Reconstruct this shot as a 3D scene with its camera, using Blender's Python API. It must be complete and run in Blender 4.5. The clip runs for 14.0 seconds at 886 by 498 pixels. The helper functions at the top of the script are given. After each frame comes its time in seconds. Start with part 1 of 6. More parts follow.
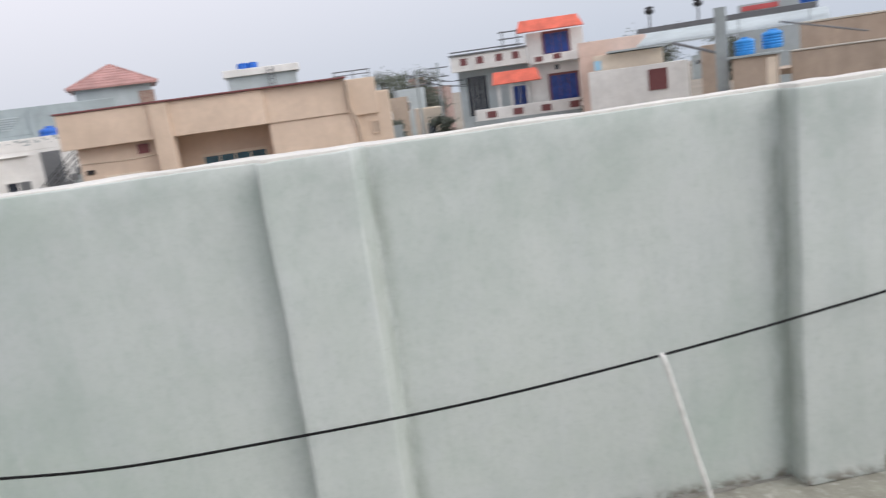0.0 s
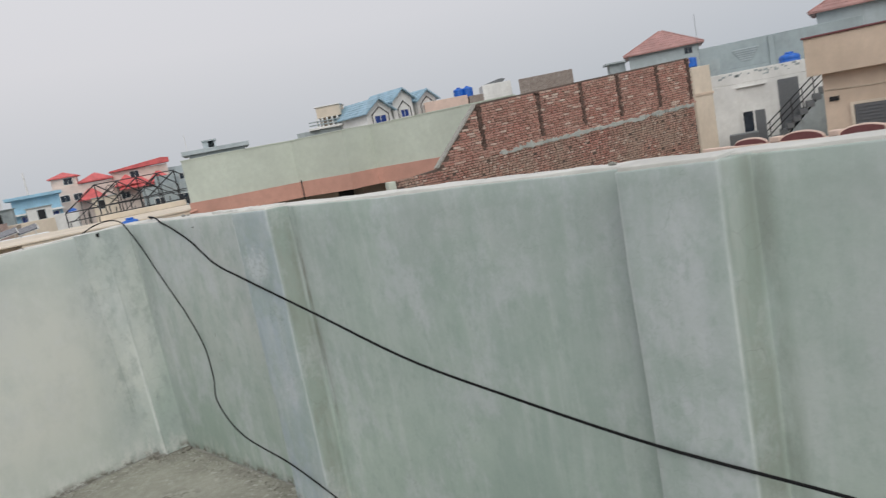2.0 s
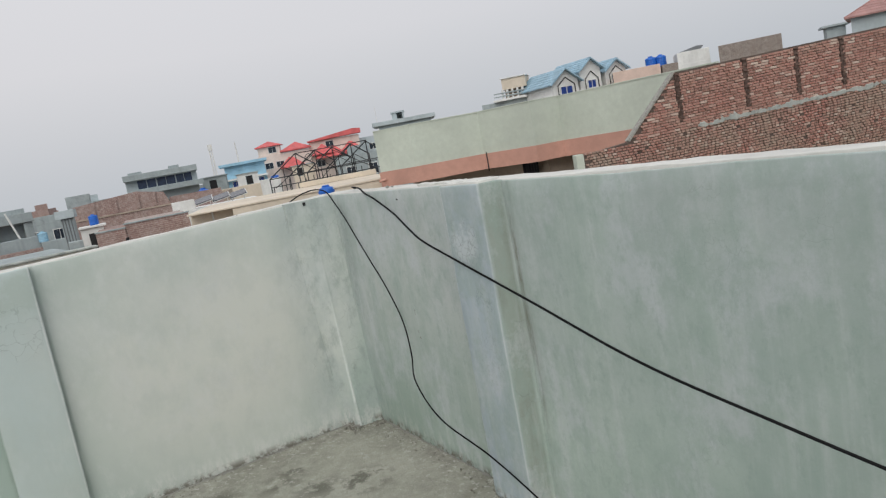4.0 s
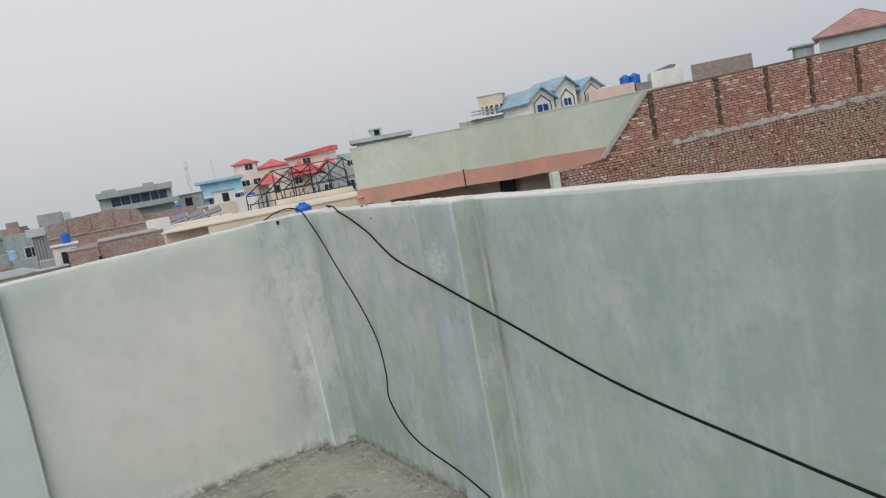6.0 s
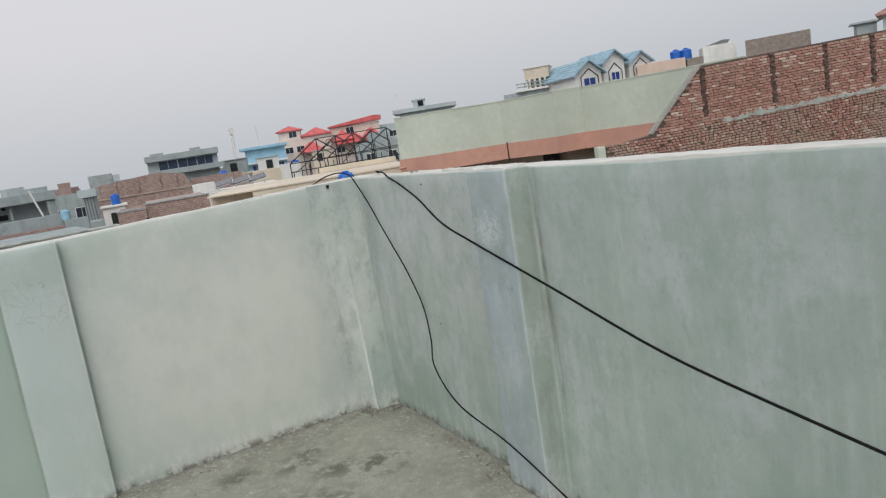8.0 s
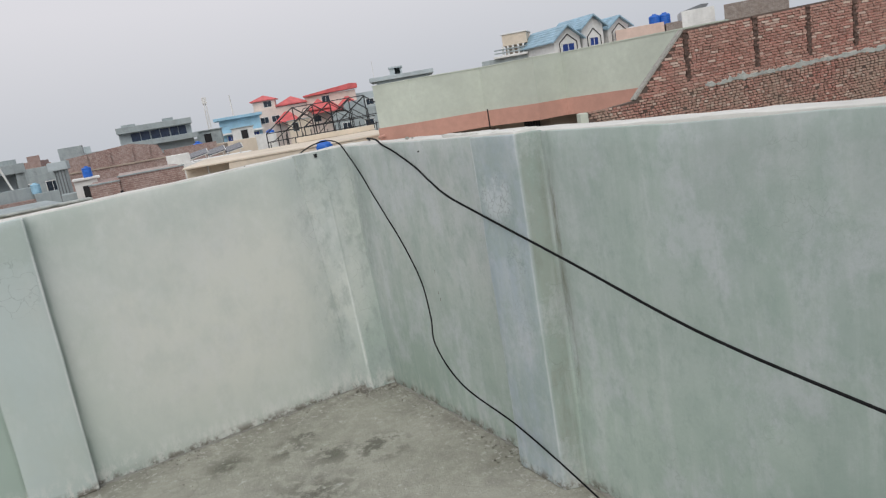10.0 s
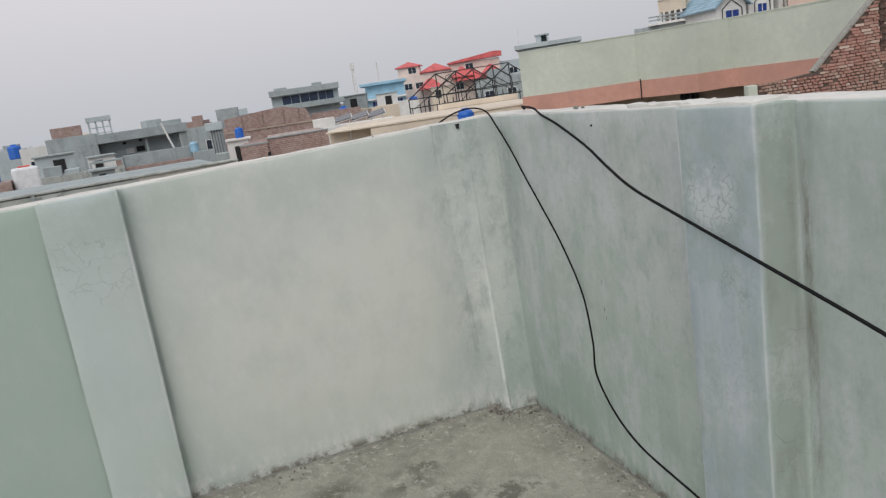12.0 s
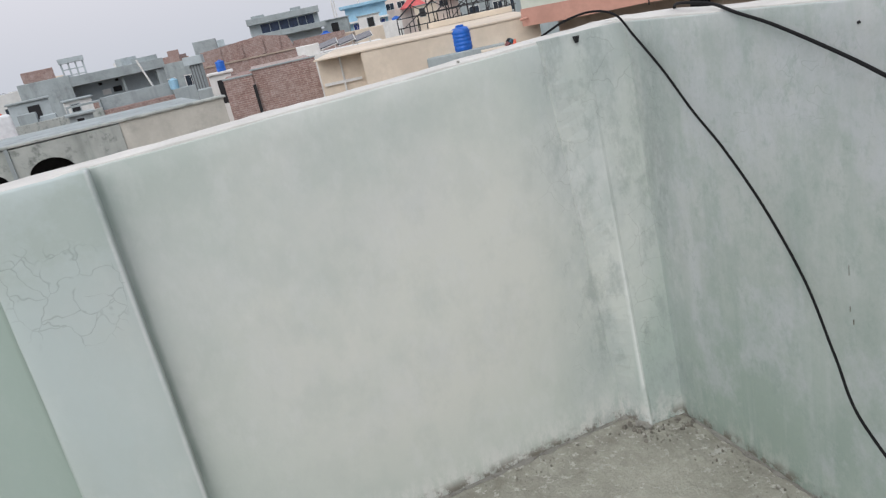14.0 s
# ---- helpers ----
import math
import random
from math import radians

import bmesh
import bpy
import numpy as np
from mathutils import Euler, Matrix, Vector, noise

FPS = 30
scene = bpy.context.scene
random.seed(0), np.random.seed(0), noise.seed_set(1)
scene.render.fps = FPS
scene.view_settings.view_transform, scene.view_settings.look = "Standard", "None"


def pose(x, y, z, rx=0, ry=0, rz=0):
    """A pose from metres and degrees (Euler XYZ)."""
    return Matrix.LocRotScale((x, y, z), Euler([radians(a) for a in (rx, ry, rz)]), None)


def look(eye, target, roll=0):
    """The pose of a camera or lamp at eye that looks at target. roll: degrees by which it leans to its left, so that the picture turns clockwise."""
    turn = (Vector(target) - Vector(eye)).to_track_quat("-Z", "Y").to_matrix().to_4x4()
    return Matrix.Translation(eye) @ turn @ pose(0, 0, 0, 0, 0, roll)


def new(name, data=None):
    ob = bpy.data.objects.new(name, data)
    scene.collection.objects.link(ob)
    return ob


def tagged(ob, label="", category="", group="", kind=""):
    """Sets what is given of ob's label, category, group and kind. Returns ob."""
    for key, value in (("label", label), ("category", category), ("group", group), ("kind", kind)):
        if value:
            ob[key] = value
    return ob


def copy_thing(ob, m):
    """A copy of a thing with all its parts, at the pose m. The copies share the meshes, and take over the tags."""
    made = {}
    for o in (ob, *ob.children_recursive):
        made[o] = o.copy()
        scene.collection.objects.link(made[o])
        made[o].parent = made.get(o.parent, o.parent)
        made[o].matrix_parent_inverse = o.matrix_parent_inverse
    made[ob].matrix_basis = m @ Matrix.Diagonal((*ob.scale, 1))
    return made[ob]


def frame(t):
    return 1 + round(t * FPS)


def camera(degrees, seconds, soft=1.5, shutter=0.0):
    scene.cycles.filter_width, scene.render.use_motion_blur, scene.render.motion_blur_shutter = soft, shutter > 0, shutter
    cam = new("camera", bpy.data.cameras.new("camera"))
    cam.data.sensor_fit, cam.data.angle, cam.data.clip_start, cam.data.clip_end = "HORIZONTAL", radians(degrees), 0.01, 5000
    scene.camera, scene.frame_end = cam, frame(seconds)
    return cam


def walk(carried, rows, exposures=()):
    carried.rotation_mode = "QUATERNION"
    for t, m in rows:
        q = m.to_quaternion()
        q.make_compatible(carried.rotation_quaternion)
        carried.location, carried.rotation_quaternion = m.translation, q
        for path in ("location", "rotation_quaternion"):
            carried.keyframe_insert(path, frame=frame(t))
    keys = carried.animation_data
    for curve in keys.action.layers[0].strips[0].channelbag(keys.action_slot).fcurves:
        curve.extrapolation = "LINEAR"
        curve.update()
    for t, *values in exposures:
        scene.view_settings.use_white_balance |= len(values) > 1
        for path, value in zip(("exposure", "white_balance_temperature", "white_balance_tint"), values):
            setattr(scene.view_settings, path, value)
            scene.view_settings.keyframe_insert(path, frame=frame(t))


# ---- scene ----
cam = camera(62.6, 14.0, 1.25, 0.1)
PATH = [
    (0, (5.701, -2.413, 1.642), (5.92, -0.471, 1.219), -7.7),
    (0.2, (5.611, -2.316, 1.639), (5.193, -0.4, 1.247), -9.7),
    (0.5, (5.524, -2.176, 1.668), (4.619, -0.414, 1.389), -10.2),
    (0.6, (5.486, -2.109, 1.697), (4.536, -0.36, 1.497), -9.9),
    (1, (5.327, -2.006, 1.679), (4.159, -0.384, 1.601), -8.2),
    (1.5, (5.025, -1.925, 1.702), (3.82, -0.331, 1.622), -6.2),
    (2, (4.793, -1.84, 1.687), (3.37, -0.467, 1.381), -10.8),
    (2.2, (4.685, -1.804, 1.686), (3.099, -0.621, 1.399), -13.4),
    (2.5, (4.543, -1.73, 1.72), (2.842, -0.703, 1.492), -13.4),
    (3, (4.452, -1.691, 1.705), (2.713, -0.734, 1.465), -12.8),
    (3.5, (4.425, -1.763, 1.704), (2.697, -0.798, 1.417), -10.9),
    (6, (4.433, -1.741, 1.71), (2.747, -0.697, 1.454), -10.5),
    (6.5, (4.408, -1.746, 1.711), (2.704, -0.736, 1.443), -10.2),
    (7.5, (4.399, -1.764, 1.701), (2.683, -0.78, 1.414), -9.3),
    (8, (4.409, -1.789, 1.692), (2.67, -0.851, 1.381), -9.1),
    (10.5, (3.962, -1.744, 1.684), (2.268, -0.762, 1.278), -9.9),
    (11, (3.728, -1.599, 1.686), (1.974, -0.681, 1.402), -12.1),
    (11.5, (3.533, -1.486, 1.68), (1.682, -0.773, 1.422), -9.6),
    (12, (3.385, -1.476, 1.659), (1.533, -0.85, 1.234), -8.6),
    (12.5, (3.125, -1.558, 1.655), (1.362, -0.787, 1.11), -6.8),
    (13, (2.893, -1.660, 1.654), (1.116, -0.921, 1.109), -6.6),
    (13.5, (2.466, -1.549, 1.684), (0.618, -1.005, 1.144), -11.9),
    (14, (2.234, -1.509, 1.675), (0.43, -0.917, 1.048), -12.2),
]
walk(cam, [(t, look(e, g, r)) for t, e, g, r in PATH], [(0.0, 0.44, 6400, 11), (0.5, 0.36, 6430, 11), (1.0, 0.12, 6480, 10), (1.5, -0.02, 6450, 8), (3.0, -0.02, 6440, 6), (8.0, -0.02, 6440, 6), (10.5, 0.04, 6400, 8), (11.5, 0.01, 6400, 8), (12.0, -0.05, 6480, 9), (12.5, 0.09, 6320, 9), (13.5, 0.18, 6340, 10), (14.0, 0.17, 6290, 10)])

# ---- world and light ----
SUN_AZ, SUN_EL = 53.0, 42.0          # degrees from -y towards +x, and above the horizon
world = bpy.data.worlds.new("sky")
scene.world = world
world.use_nodes = True
wn, wl = world.node_tree.nodes, world.node_tree.links
wn.clear()
w_out, w_bg = wn.new("ShaderNodeOutputWorld"), wn.new("ShaderNodeBackground")
w_sky = wn.new("ShaderNodeTexSky")
w_sky.sky_type, w_sky.sun_disc = "NISHITA", False
w_sky.sun_elevation, w_sky.sun_rotation = radians(SUN_EL), radians(180 - SUN_AZ)
w_sky.air_density, w_sky.dust_density, w_sky.ozone_density = 1.0, 9.0, 1.0
# thick dry haze: an even lilac grey veil over the clear sky
w_scale = wn.new("ShaderNodeMix")
w_scale.data_type, w_scale.blend_type = "RGBA", "MULTIPLY"
w_scale.inputs[0].default_value = 1.0
wl.new(w_sky.outputs[0], w_scale.inputs[6])
w_scale.inputs[7].default_value = (0.10, 0.10, 0.10, 1)
w_tc, w_sep, w_ramp = wn.new("ShaderNodeTexCoord"), wn.new("ShaderNodeSeparateXYZ"), wn.new("ShaderNodeValToRGB")
wl.new(w_tc.outputs["Generated"], w_sep.inputs[0])
wl.new(w_sep.outputs["Z"], w_ramp.inputs[0])
w_ramp.color_ramp.elements[0].position, w_ramp.color_ramp.elements[0].color = 0.0, (0.58, 0.60, 0.66, 1)
w_ramp.color_ramp.elements[1].position, w_ramp.color_ramp.elements[1].color = 0.9, (0.98, 0.94, 0.98, 1)
mid = w_ramp.color_ramp.elements.new(0.16)
mid.color = (0.755, 0.735, 0.785, 1)
w_mix = wn.new("ShaderNodeMix")
w_mix.data_type = "RGBA"
w_mix.inputs[0].default_value = 0.88
wl.new(w_scale.outputs[2], w_mix.inputs[6])
# the veil is a little brighter and warmer towards the west
w_glow, w_tint = wn.new("ShaderNodeMapRange"), wn.new("ShaderNodeMix")
wl.new(w_sep.outputs["X"], w_glow.inputs[0])
w_glow.inputs[1].default_value, w_glow.inputs[2].default_value = 0.35, -1.0
w_tint.data_type = "RGBA"
w_tint.inputs[6].default_value, w_tint.inputs[7].default_value = (0.79, 0.84, 0.87, 1), (1.04, 1.03, 1.01, 1)
wl.new(w_glow.outputs[0], w_tint.inputs[0])
w_veil = wn.new("ShaderNodeMix")
w_veil.data_type, w_veil.blend_type = "RGBA", "MULTIPLY"
w_veil.inputs[0].default_value = 1.0
wl.new(w_ramp.outputs[0], w_veil.inputs[6])
wl.new(w_tint.outputs[2], w_veil.inputs[7])
wl.new(w_veil.outputs[2], w_mix.inputs[7])
wl.new(w_mix.outputs[2], w_bg.inputs[0])
w_bg.inputs[1].default_value = 1.0
wl.new(w_bg.outputs[0], w_out.inputs[0])

sun = new("sun", bpy.data.lights.new("sun", "SUN"))
sun.data.energy, sun.data.angle, sun.data.color = 1.3, radians(60), (1.0, 0.965, 0.93)
_sd = Vector((math.sin(radians(SUN_AZ)) * math.cos(radians(SUN_EL)), -math.cos(radians(SUN_AZ)) * math.cos(radians(SUN_EL)), math.sin(radians(SUN_EL))))
sun.matrix_world = look(_sd * 60, (0, 0, 0))


# ---- materials ----
class Nodes:
    """A small wrapper to write a node material in few lines."""

    def __init__(self, name, rough=0.85, metal=0.0):
        self.mat = bpy.data.materials.new(name)
        self.mat.use_nodes = True
        self.t = self.mat.node_tree
        self.b = self.t.nodes["Principled BSDF"]
        self.b.inputs["Roughness"].default_value = rough
        self.b.inputs["Metallic"].default_value = metal
        self.geo = self.t.nodes.new("ShaderNodeNewGeometry")
        self.pos = self.geo.outputs["Position"]

    def link(self, a, b):
        self.t.links.new(a, b)

    def scaled(self, s, offset=(0, 0, 0)):
        n = self.t.nodes.new("ShaderNodeMapping")
        n.inputs["Scale"].default_value = s
        n.inputs["Location"].default_value = offset
        self.link(self.pos, n.inputs[0])
        return n.outputs[0]

    def noise(self, scale, detail=4, rough=0.6, vec=None, lo=0.35, hi=0.65):
        n = self.t.nodes.new("ShaderNodeTexNoise")
        n.inputs["Scale"].default_value, n.inputs["Detail"].default_value, n.inputs["Roughness"].default_value = scale, detail, rough
        self.link(vec or self.pos, n.inputs["Vector"])
        return self.span(n.outputs[0], lo, hi)

    def span(self, v, lo, hi, a=0.0, b=1.0):
        n = self.t.nodes.new("ShaderNodeMapRange")
        n.inputs[1].default_value, n.inputs[2].default_value, n.inputs[3].default_value, n.inputs[4].default_value = lo, hi, a, b
        self.link(v, n.inputs[0])
        return n.outputs[0]

    def math(self, op, a, b):
        n = self.t.nodes.new("ShaderNodeMath")
        n.operation, n.use_clamp = op, True
        for i, v in enumerate((a, b)):
            if isinstance(v, (int, float)):
                n.inputs[i].default_value = v
            else:
                self.link(v, n.inputs[i])
        return n.outputs[0]

    def mix(self, f, a, b, blend="MIX"):
        n = self.t.nodes.new("ShaderNodeMix")
        n.data_type, n.blend_type = "RGBA", blend
        for i, v in ((0, f), (6, a), (7, b)):
            if isinstance(v, (int, float)):
                n.inputs[i].default_value = v
            elif isinstance(v, tuple):
                n.inputs[i].default_value = (*v, 1)
            else:
                self.link(v, n.inputs[i])
        return n.outputs[2]

    def cracks(self, scale, width, warp=0.25):
        nz = self.t.nodes.new("ShaderNodeTexNoise")
        nz.inputs["Scale"].default_value = scale * 0.9
        self.link(self.pos, nz.inputs["Vector"])
        m = self.t.nodes.new("ShaderNodeVectorMath")
        m.operation = "MULTIPLY_ADD"
        self.link(nz.outputs[1], m.inputs[0])
        m.inputs[1].default_value = (warp, warp, warp)
        self.link(self.pos, m.inputs[2])
        v = self.t.nodes.new("ShaderNodeTexVoronoi")
        v.feature = "DISTANCE_TO_EDGE"
        v.inputs["Scale"].default_value = scale
        self.link(m.outputs[0], v.inputs["Vector"])
        return self.span(v.outputs[0], 0.0, width, 1.0, 0.0)

    def near(self, place, r0, r1):
        """1 close to a place, 0 beyond r1."""
        n = self.t.nodes.new("ShaderNodeVectorMath")
        n.operation = "DISTANCE"
        self.link(self.pos, n.inputs[0])
        n.inputs[1].default_value = place
        return self.span(n.outputs["Value"], r0, r1, 1.0, 0.0)

    def bump(self, h, strength, dist=0.01):
        n = self.t.nodes.new("ShaderNodeBump")
        n.inputs["Strength"].default_value, n.inputs["Distance"].default_value = strength, dist
        self.link(h, n.inputs["Height"])
        self.link(n.outputs[0], self.b.inputs["Normal"])

    def done(self, colour):
        if isinstance(colour, tuple):
            self.b.inputs["Base Color"].default_value = (*colour, 1)
        else:
            self.link(colour, self.b.inputs["Base Color"])
        return self.mat


def tone(c, k):
    return tuple(min(1.0, v * k) for v in c)


def weathered(name, c, rough=0.85, grain=9.0, stain=0.7, dirt=(0.25, 0.25, 0.24), amount=0.35, bump=0.25, streak=0.3, vary=0.0):
    """Painted or bare plaster: broad patches, fine grain, streaks run down by rain."""
    n = Nodes(name, rough)
    col = n.mix(n.noise(stain, 5), tone(c, 0.86), tone(c, 1.08))
    col = n.mix(n.math("MULTIPLY", n.noise(grain, 6, 0.7), 0.35), col, tone(c, 0.75))
    st = n.noise(1.0, 4, 0.6, n.scaled((2.2, 2.2, 0.16)), 0.5, 0.75)
    col = n.mix(n.math("MULTIPLY", st, streak), col, tone(dirt, 1.3))
    col = n.mix(n.math("MULTIPLY", n.noise(stain * 1.7, 6, 0.7, n.scaled((1, 1, 1), (7, 3, 5)), 0.52, 0.75), amount), col, dirt)
    if vary:
        oi = n.t.nodes.new("ShaderNodeObjectInfo")
        col = n.mix(n.span(oi.outputs["Random"], 0, 1, 0, vary), col, tone(c, 0.6))
    n.bump(n.noise(grain * 4, 5, 0.7), bump, 0.01)
    return n.done(col)


def plain(name, c, rough=0.5, metal=0.0, grain=20.0, vary=0.12):
    n = Nodes(name, rough, metal)
    col = n.mix(n.noise(grain, 4), tone(c, 1 - vary), tone(c, 1 + vary))
    n.bump(n.noise(grain * 3, 3), 0.08, 0.005)
    return n.done(col)


def mint_material():
    """Trowelled cement, limewashed mint green, chalky, streaked and in places cracked."""
    n = Nodes("mint_plaster", 0.9)
    sep = n.t.nodes.new("ShaderNodeSeparateXYZ")
    n.link(n.pos, sep.inputs[0])
    X, Y, Z = sep.outputs["X"], sep.outputs["Y"], sep.outputs["Z"]

    def band(v, c, r0, r1):
        """1 where v is within r0 of c, 0 beyond r1."""
        s, a = n.t.nodes.new("ShaderNodeMath"), n.t.nodes.new("ShaderNodeMath")
        s.operation, a.operation = "SUBTRACT", "ABSOLUTE"
        n.link(v, s.inputs[0])
        s.inputs[1].default_value = c
        n.link(s.outputs[0], a.inputs[0])
        return n.span(a.outputs[0], r0, r1, 1.0, 0.0)

    def both(*fs):
        out = fs[0]
        for f in fs[1:]:
            out = n.math("MULTIPLY", out, f)
        return out

    def any_of(*fs):
        out = fs[0]
        for f in fs[1:]:
            out = n.math("MAXIMUM", out, f)
        return out

    def cloud(scale, stretch, seed, lo, hi, detail=5, rough=0.62):
        return n.noise(scale, detail, rough, n.scaled(stretch, seed), lo, hi)

    def lay(col, f, k, c):
        return n.mix(n.math("MULTIPLY", f, k), col, c)

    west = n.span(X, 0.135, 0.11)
    north = n.math("MULTIPLY", n.span(X, 0.13, 0.17), n.span(X, 3.9, 4.7, 1.0, 0.35))
    col = n.mix(n.noise(0.8, 5, 0.55), (0.345, 0.425, 0.375), (0.42, 0.495, 0.445))
    # the green has faded to a lilac grey in clouds, more so where rain runs first
    fade = both(n.span(Z, 0.30, 1.25), cloud(1.25, (1, 1, 0.8), (4, 1, 2), 0.26, 0.56))
    col = lay(col, fade, 0.9, (0.455, 0.475, 0.49))
    col = lay(col, both(north, n.span(X, 1.60, 1.45), n.span(Z, 0.25, 0.75)), 0.65, (0.50, 0.52, 0.505))
    col = lay(col, both(cloud(2.1, (1, 1, 0.6), (9, 5, 3), 0.50, 0.70), north), 0.5, (0.49, 0.52, 0.52))
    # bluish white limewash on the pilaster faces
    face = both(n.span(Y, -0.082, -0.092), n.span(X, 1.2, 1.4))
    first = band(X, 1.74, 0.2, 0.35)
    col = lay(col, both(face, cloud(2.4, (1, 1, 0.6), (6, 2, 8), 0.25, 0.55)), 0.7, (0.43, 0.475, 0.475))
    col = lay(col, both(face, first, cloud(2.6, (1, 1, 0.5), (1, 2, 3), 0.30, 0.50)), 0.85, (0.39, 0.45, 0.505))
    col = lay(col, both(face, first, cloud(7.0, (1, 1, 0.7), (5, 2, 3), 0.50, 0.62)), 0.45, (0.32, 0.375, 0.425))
    # the pilaster flanks: yellower green, darkened in the colour against the sun they catch
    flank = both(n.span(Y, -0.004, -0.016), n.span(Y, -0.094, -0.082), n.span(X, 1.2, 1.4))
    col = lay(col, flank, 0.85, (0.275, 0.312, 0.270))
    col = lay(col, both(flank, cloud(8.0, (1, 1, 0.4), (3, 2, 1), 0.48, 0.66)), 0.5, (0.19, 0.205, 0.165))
    # darker teal clouds on the stretch between the first two pilasters, paler east of the third
    teal = both(n.span(X, 2.4, 2.9), n.span(X, 3.70, 3.35), cloud(1.5, (1, 1, 0.8), (3, 11, 5), 0.32, 0.62))
    col = lay(col, teal, 0.55, (0.265, 0.345, 0.315))
    pale = both(n.span(X, 4.2, 5.3), cloud(1.2, (1, 1, 0.8), (7, 1, 9), 0.20, 0.48))
    col = lay(col, pale, 0.85, (0.54, 0.575, 0.555))
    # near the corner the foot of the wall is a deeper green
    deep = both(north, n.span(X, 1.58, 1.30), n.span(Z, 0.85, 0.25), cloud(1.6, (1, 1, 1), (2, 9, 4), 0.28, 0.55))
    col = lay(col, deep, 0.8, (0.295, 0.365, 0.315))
    # rain streaks, pale and dark
    col = lay(col, both(cloud(1.0, (11, 11, 0.9), (0, 0, 0), 0.50, 0.66), north), 0.45, (0.53, 0.565, 0.56))
    col = lay(col, both(cloud(1.0, (7, 7, 0.7), (3, 8, 1), 0.52, 0.70), north), 0.55, (0.295, 0.365, 0.33))
    col = lay(col, both(n.span(Z, 0.85, 1.45), cloud(1.0, (34, 34, 1.4), (2, 6, 1), 0.60, 0.72)), 0.32, (0.60, 0.635, 0.62))
    # trowel clouds and grey green growth
    col = lay(col, cloud(1.7, (1, 1, 1), (5, 5, 1), 0.50, 0.72, 6), 0.30, (0.355, 0.435, 0.38))
    col = lay(col, both(cloud(5.5, (1, 1, 0.75), (12, 4, 7), 0.46, 0.60, 7, 0.72), north), 0.42, (0.285, 0.36, 0.32))
    col = lay(col, both(cloud(3.6, (1, 1, 0.7), (1, 14, 3), 0.50, 0.61, 7, 0.72), north), 0.50, (0.52, 0.545, 0.57))
    col = lay(col, both(cloud(15.0, (1, 1, 0.6), (5, 4, 13), 0.53, 0.63, 7, 0.75), north), 0.40, (0.275, 0.345, 0.31))
    col = lay(col, both(n.noise(42, 6, 0.8, None, 0.50, 0.66), n.span(X, 0.10, 0.22, 0.25, 1.0)), 0.30, (0.33, 0.39, 0.355))
    upper = both(n.span(Z, 1.12, 1.42), cloud(3.0, (1, 1, 1), (6, 3, 9), 0.44, 0.64, 6, 0.68))
    col = lay(col, upper, 0.5, (0.315, 0.37, 0.34))
    # the west wall: a paler green, with a warm pale patch about its middle
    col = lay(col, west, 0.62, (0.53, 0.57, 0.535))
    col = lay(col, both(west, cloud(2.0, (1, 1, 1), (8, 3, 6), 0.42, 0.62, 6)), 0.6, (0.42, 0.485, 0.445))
    pale_mid = both(west, n.near((0.05, -0.92, 0.80), 0.42, 1.00), cloud(1.3, (1, 1, 1), (2, 7, 4), 0.12, 0.42))
    col = lay(col, pale_mid, 0.85, (0.655, 0.655, 0.605))
    col = lay(col, both(pale_mid, cloud(3.2, (1, 1, 0.8), (6, 6, 2), 0.50, 0.72)), 0.35, (0.575, 0.585, 0.58))
    col = lay(col, both(west, cloud(6.5, (1, 1, 0.8), (3, 1, 9), 0.47, 0.62, 7, 0.7)), 0.22, (0.44, 0.48, 0.45))
    col = lay(col, both(west, cloud(9.0, (1, 1, 0.6), (8, 4, 1), 0.50, 0.62, 7, 0.72)), 0.28, (0.64, 0.65, 0.635))
    col = lay(col, both(west, n.span(Z, 1.0, 1.38), cloud(3.3, (1, 1, 1), (5, 8, 2), 0.42, 0.60, 7, 0.7)), 0.38, (0.41, 0.465, 0.425))
    # the pilaster of the west wall: bluish white below, dirty green at the head
    wp = both(band(Y, -1.888, 0.157, 0.162), n.span(X, 0.088, 0.096))
    col = lay(col, both(wp, cloud(2.2, (1, 1, 0.7), (3, 3, 3), 0.25, 0.55)), 0.8, (0.495, 0.565, 0.555))
    col = lay(col, both(wp, n.span(Z, 1.12, 1.25), cloud(4.0, (1, 1, 1), (1, 1, 8), 0.38, 0.58, 6, 0.7)), 0.7, (0.40, 0.455, 0.415))
    beyond = both(n.span(Y, -2.040, -2.050), n.span(X, 0.30, 0.25))
    col = lay(col, beyond, 0.75, (0.35, 0.44, 0.39))
    joint = both(any_of(band(Y, -2.052, 0.004, 0.014), band(Y, -1.722, 0.002, 0.014)), n.span(X, 0.30, 0.25), cloud(7.0, (1, 1, 0.5), (4, 4, 4), 0.36, 0.55))
    col = lay(col, joint, 0.6, (0.27, 0.32, 0.285))
    # damp and mould round the corner post, blotched rather than streaked
    post = both(n.span(Y, -0.46, -0.30), n.span(X, 0.30, 0.20))
    col = lay(col, both(post, cloud(3.4, (1, 1, 0.6), (2, 5, 8), 0.40, 0.58, 7, 0.7)), 0.55, (0.385, 0.435, 0.425))
    col = lay(col, both(post, cloud(7.5, (1, 1, 0.55), (7, 1, 2), 0.50, 0.62, 7, 0.75)), 0.5, (0.265, 0.305, 0.29))
    col = lay(col, both(post, cloud(5.0, (1, 1, 0.5), (3, 9, 5), 0.54, 0.66, 5, 0.7)), 0.50, (0.58, 0.60, 0.585))
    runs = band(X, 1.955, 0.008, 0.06)
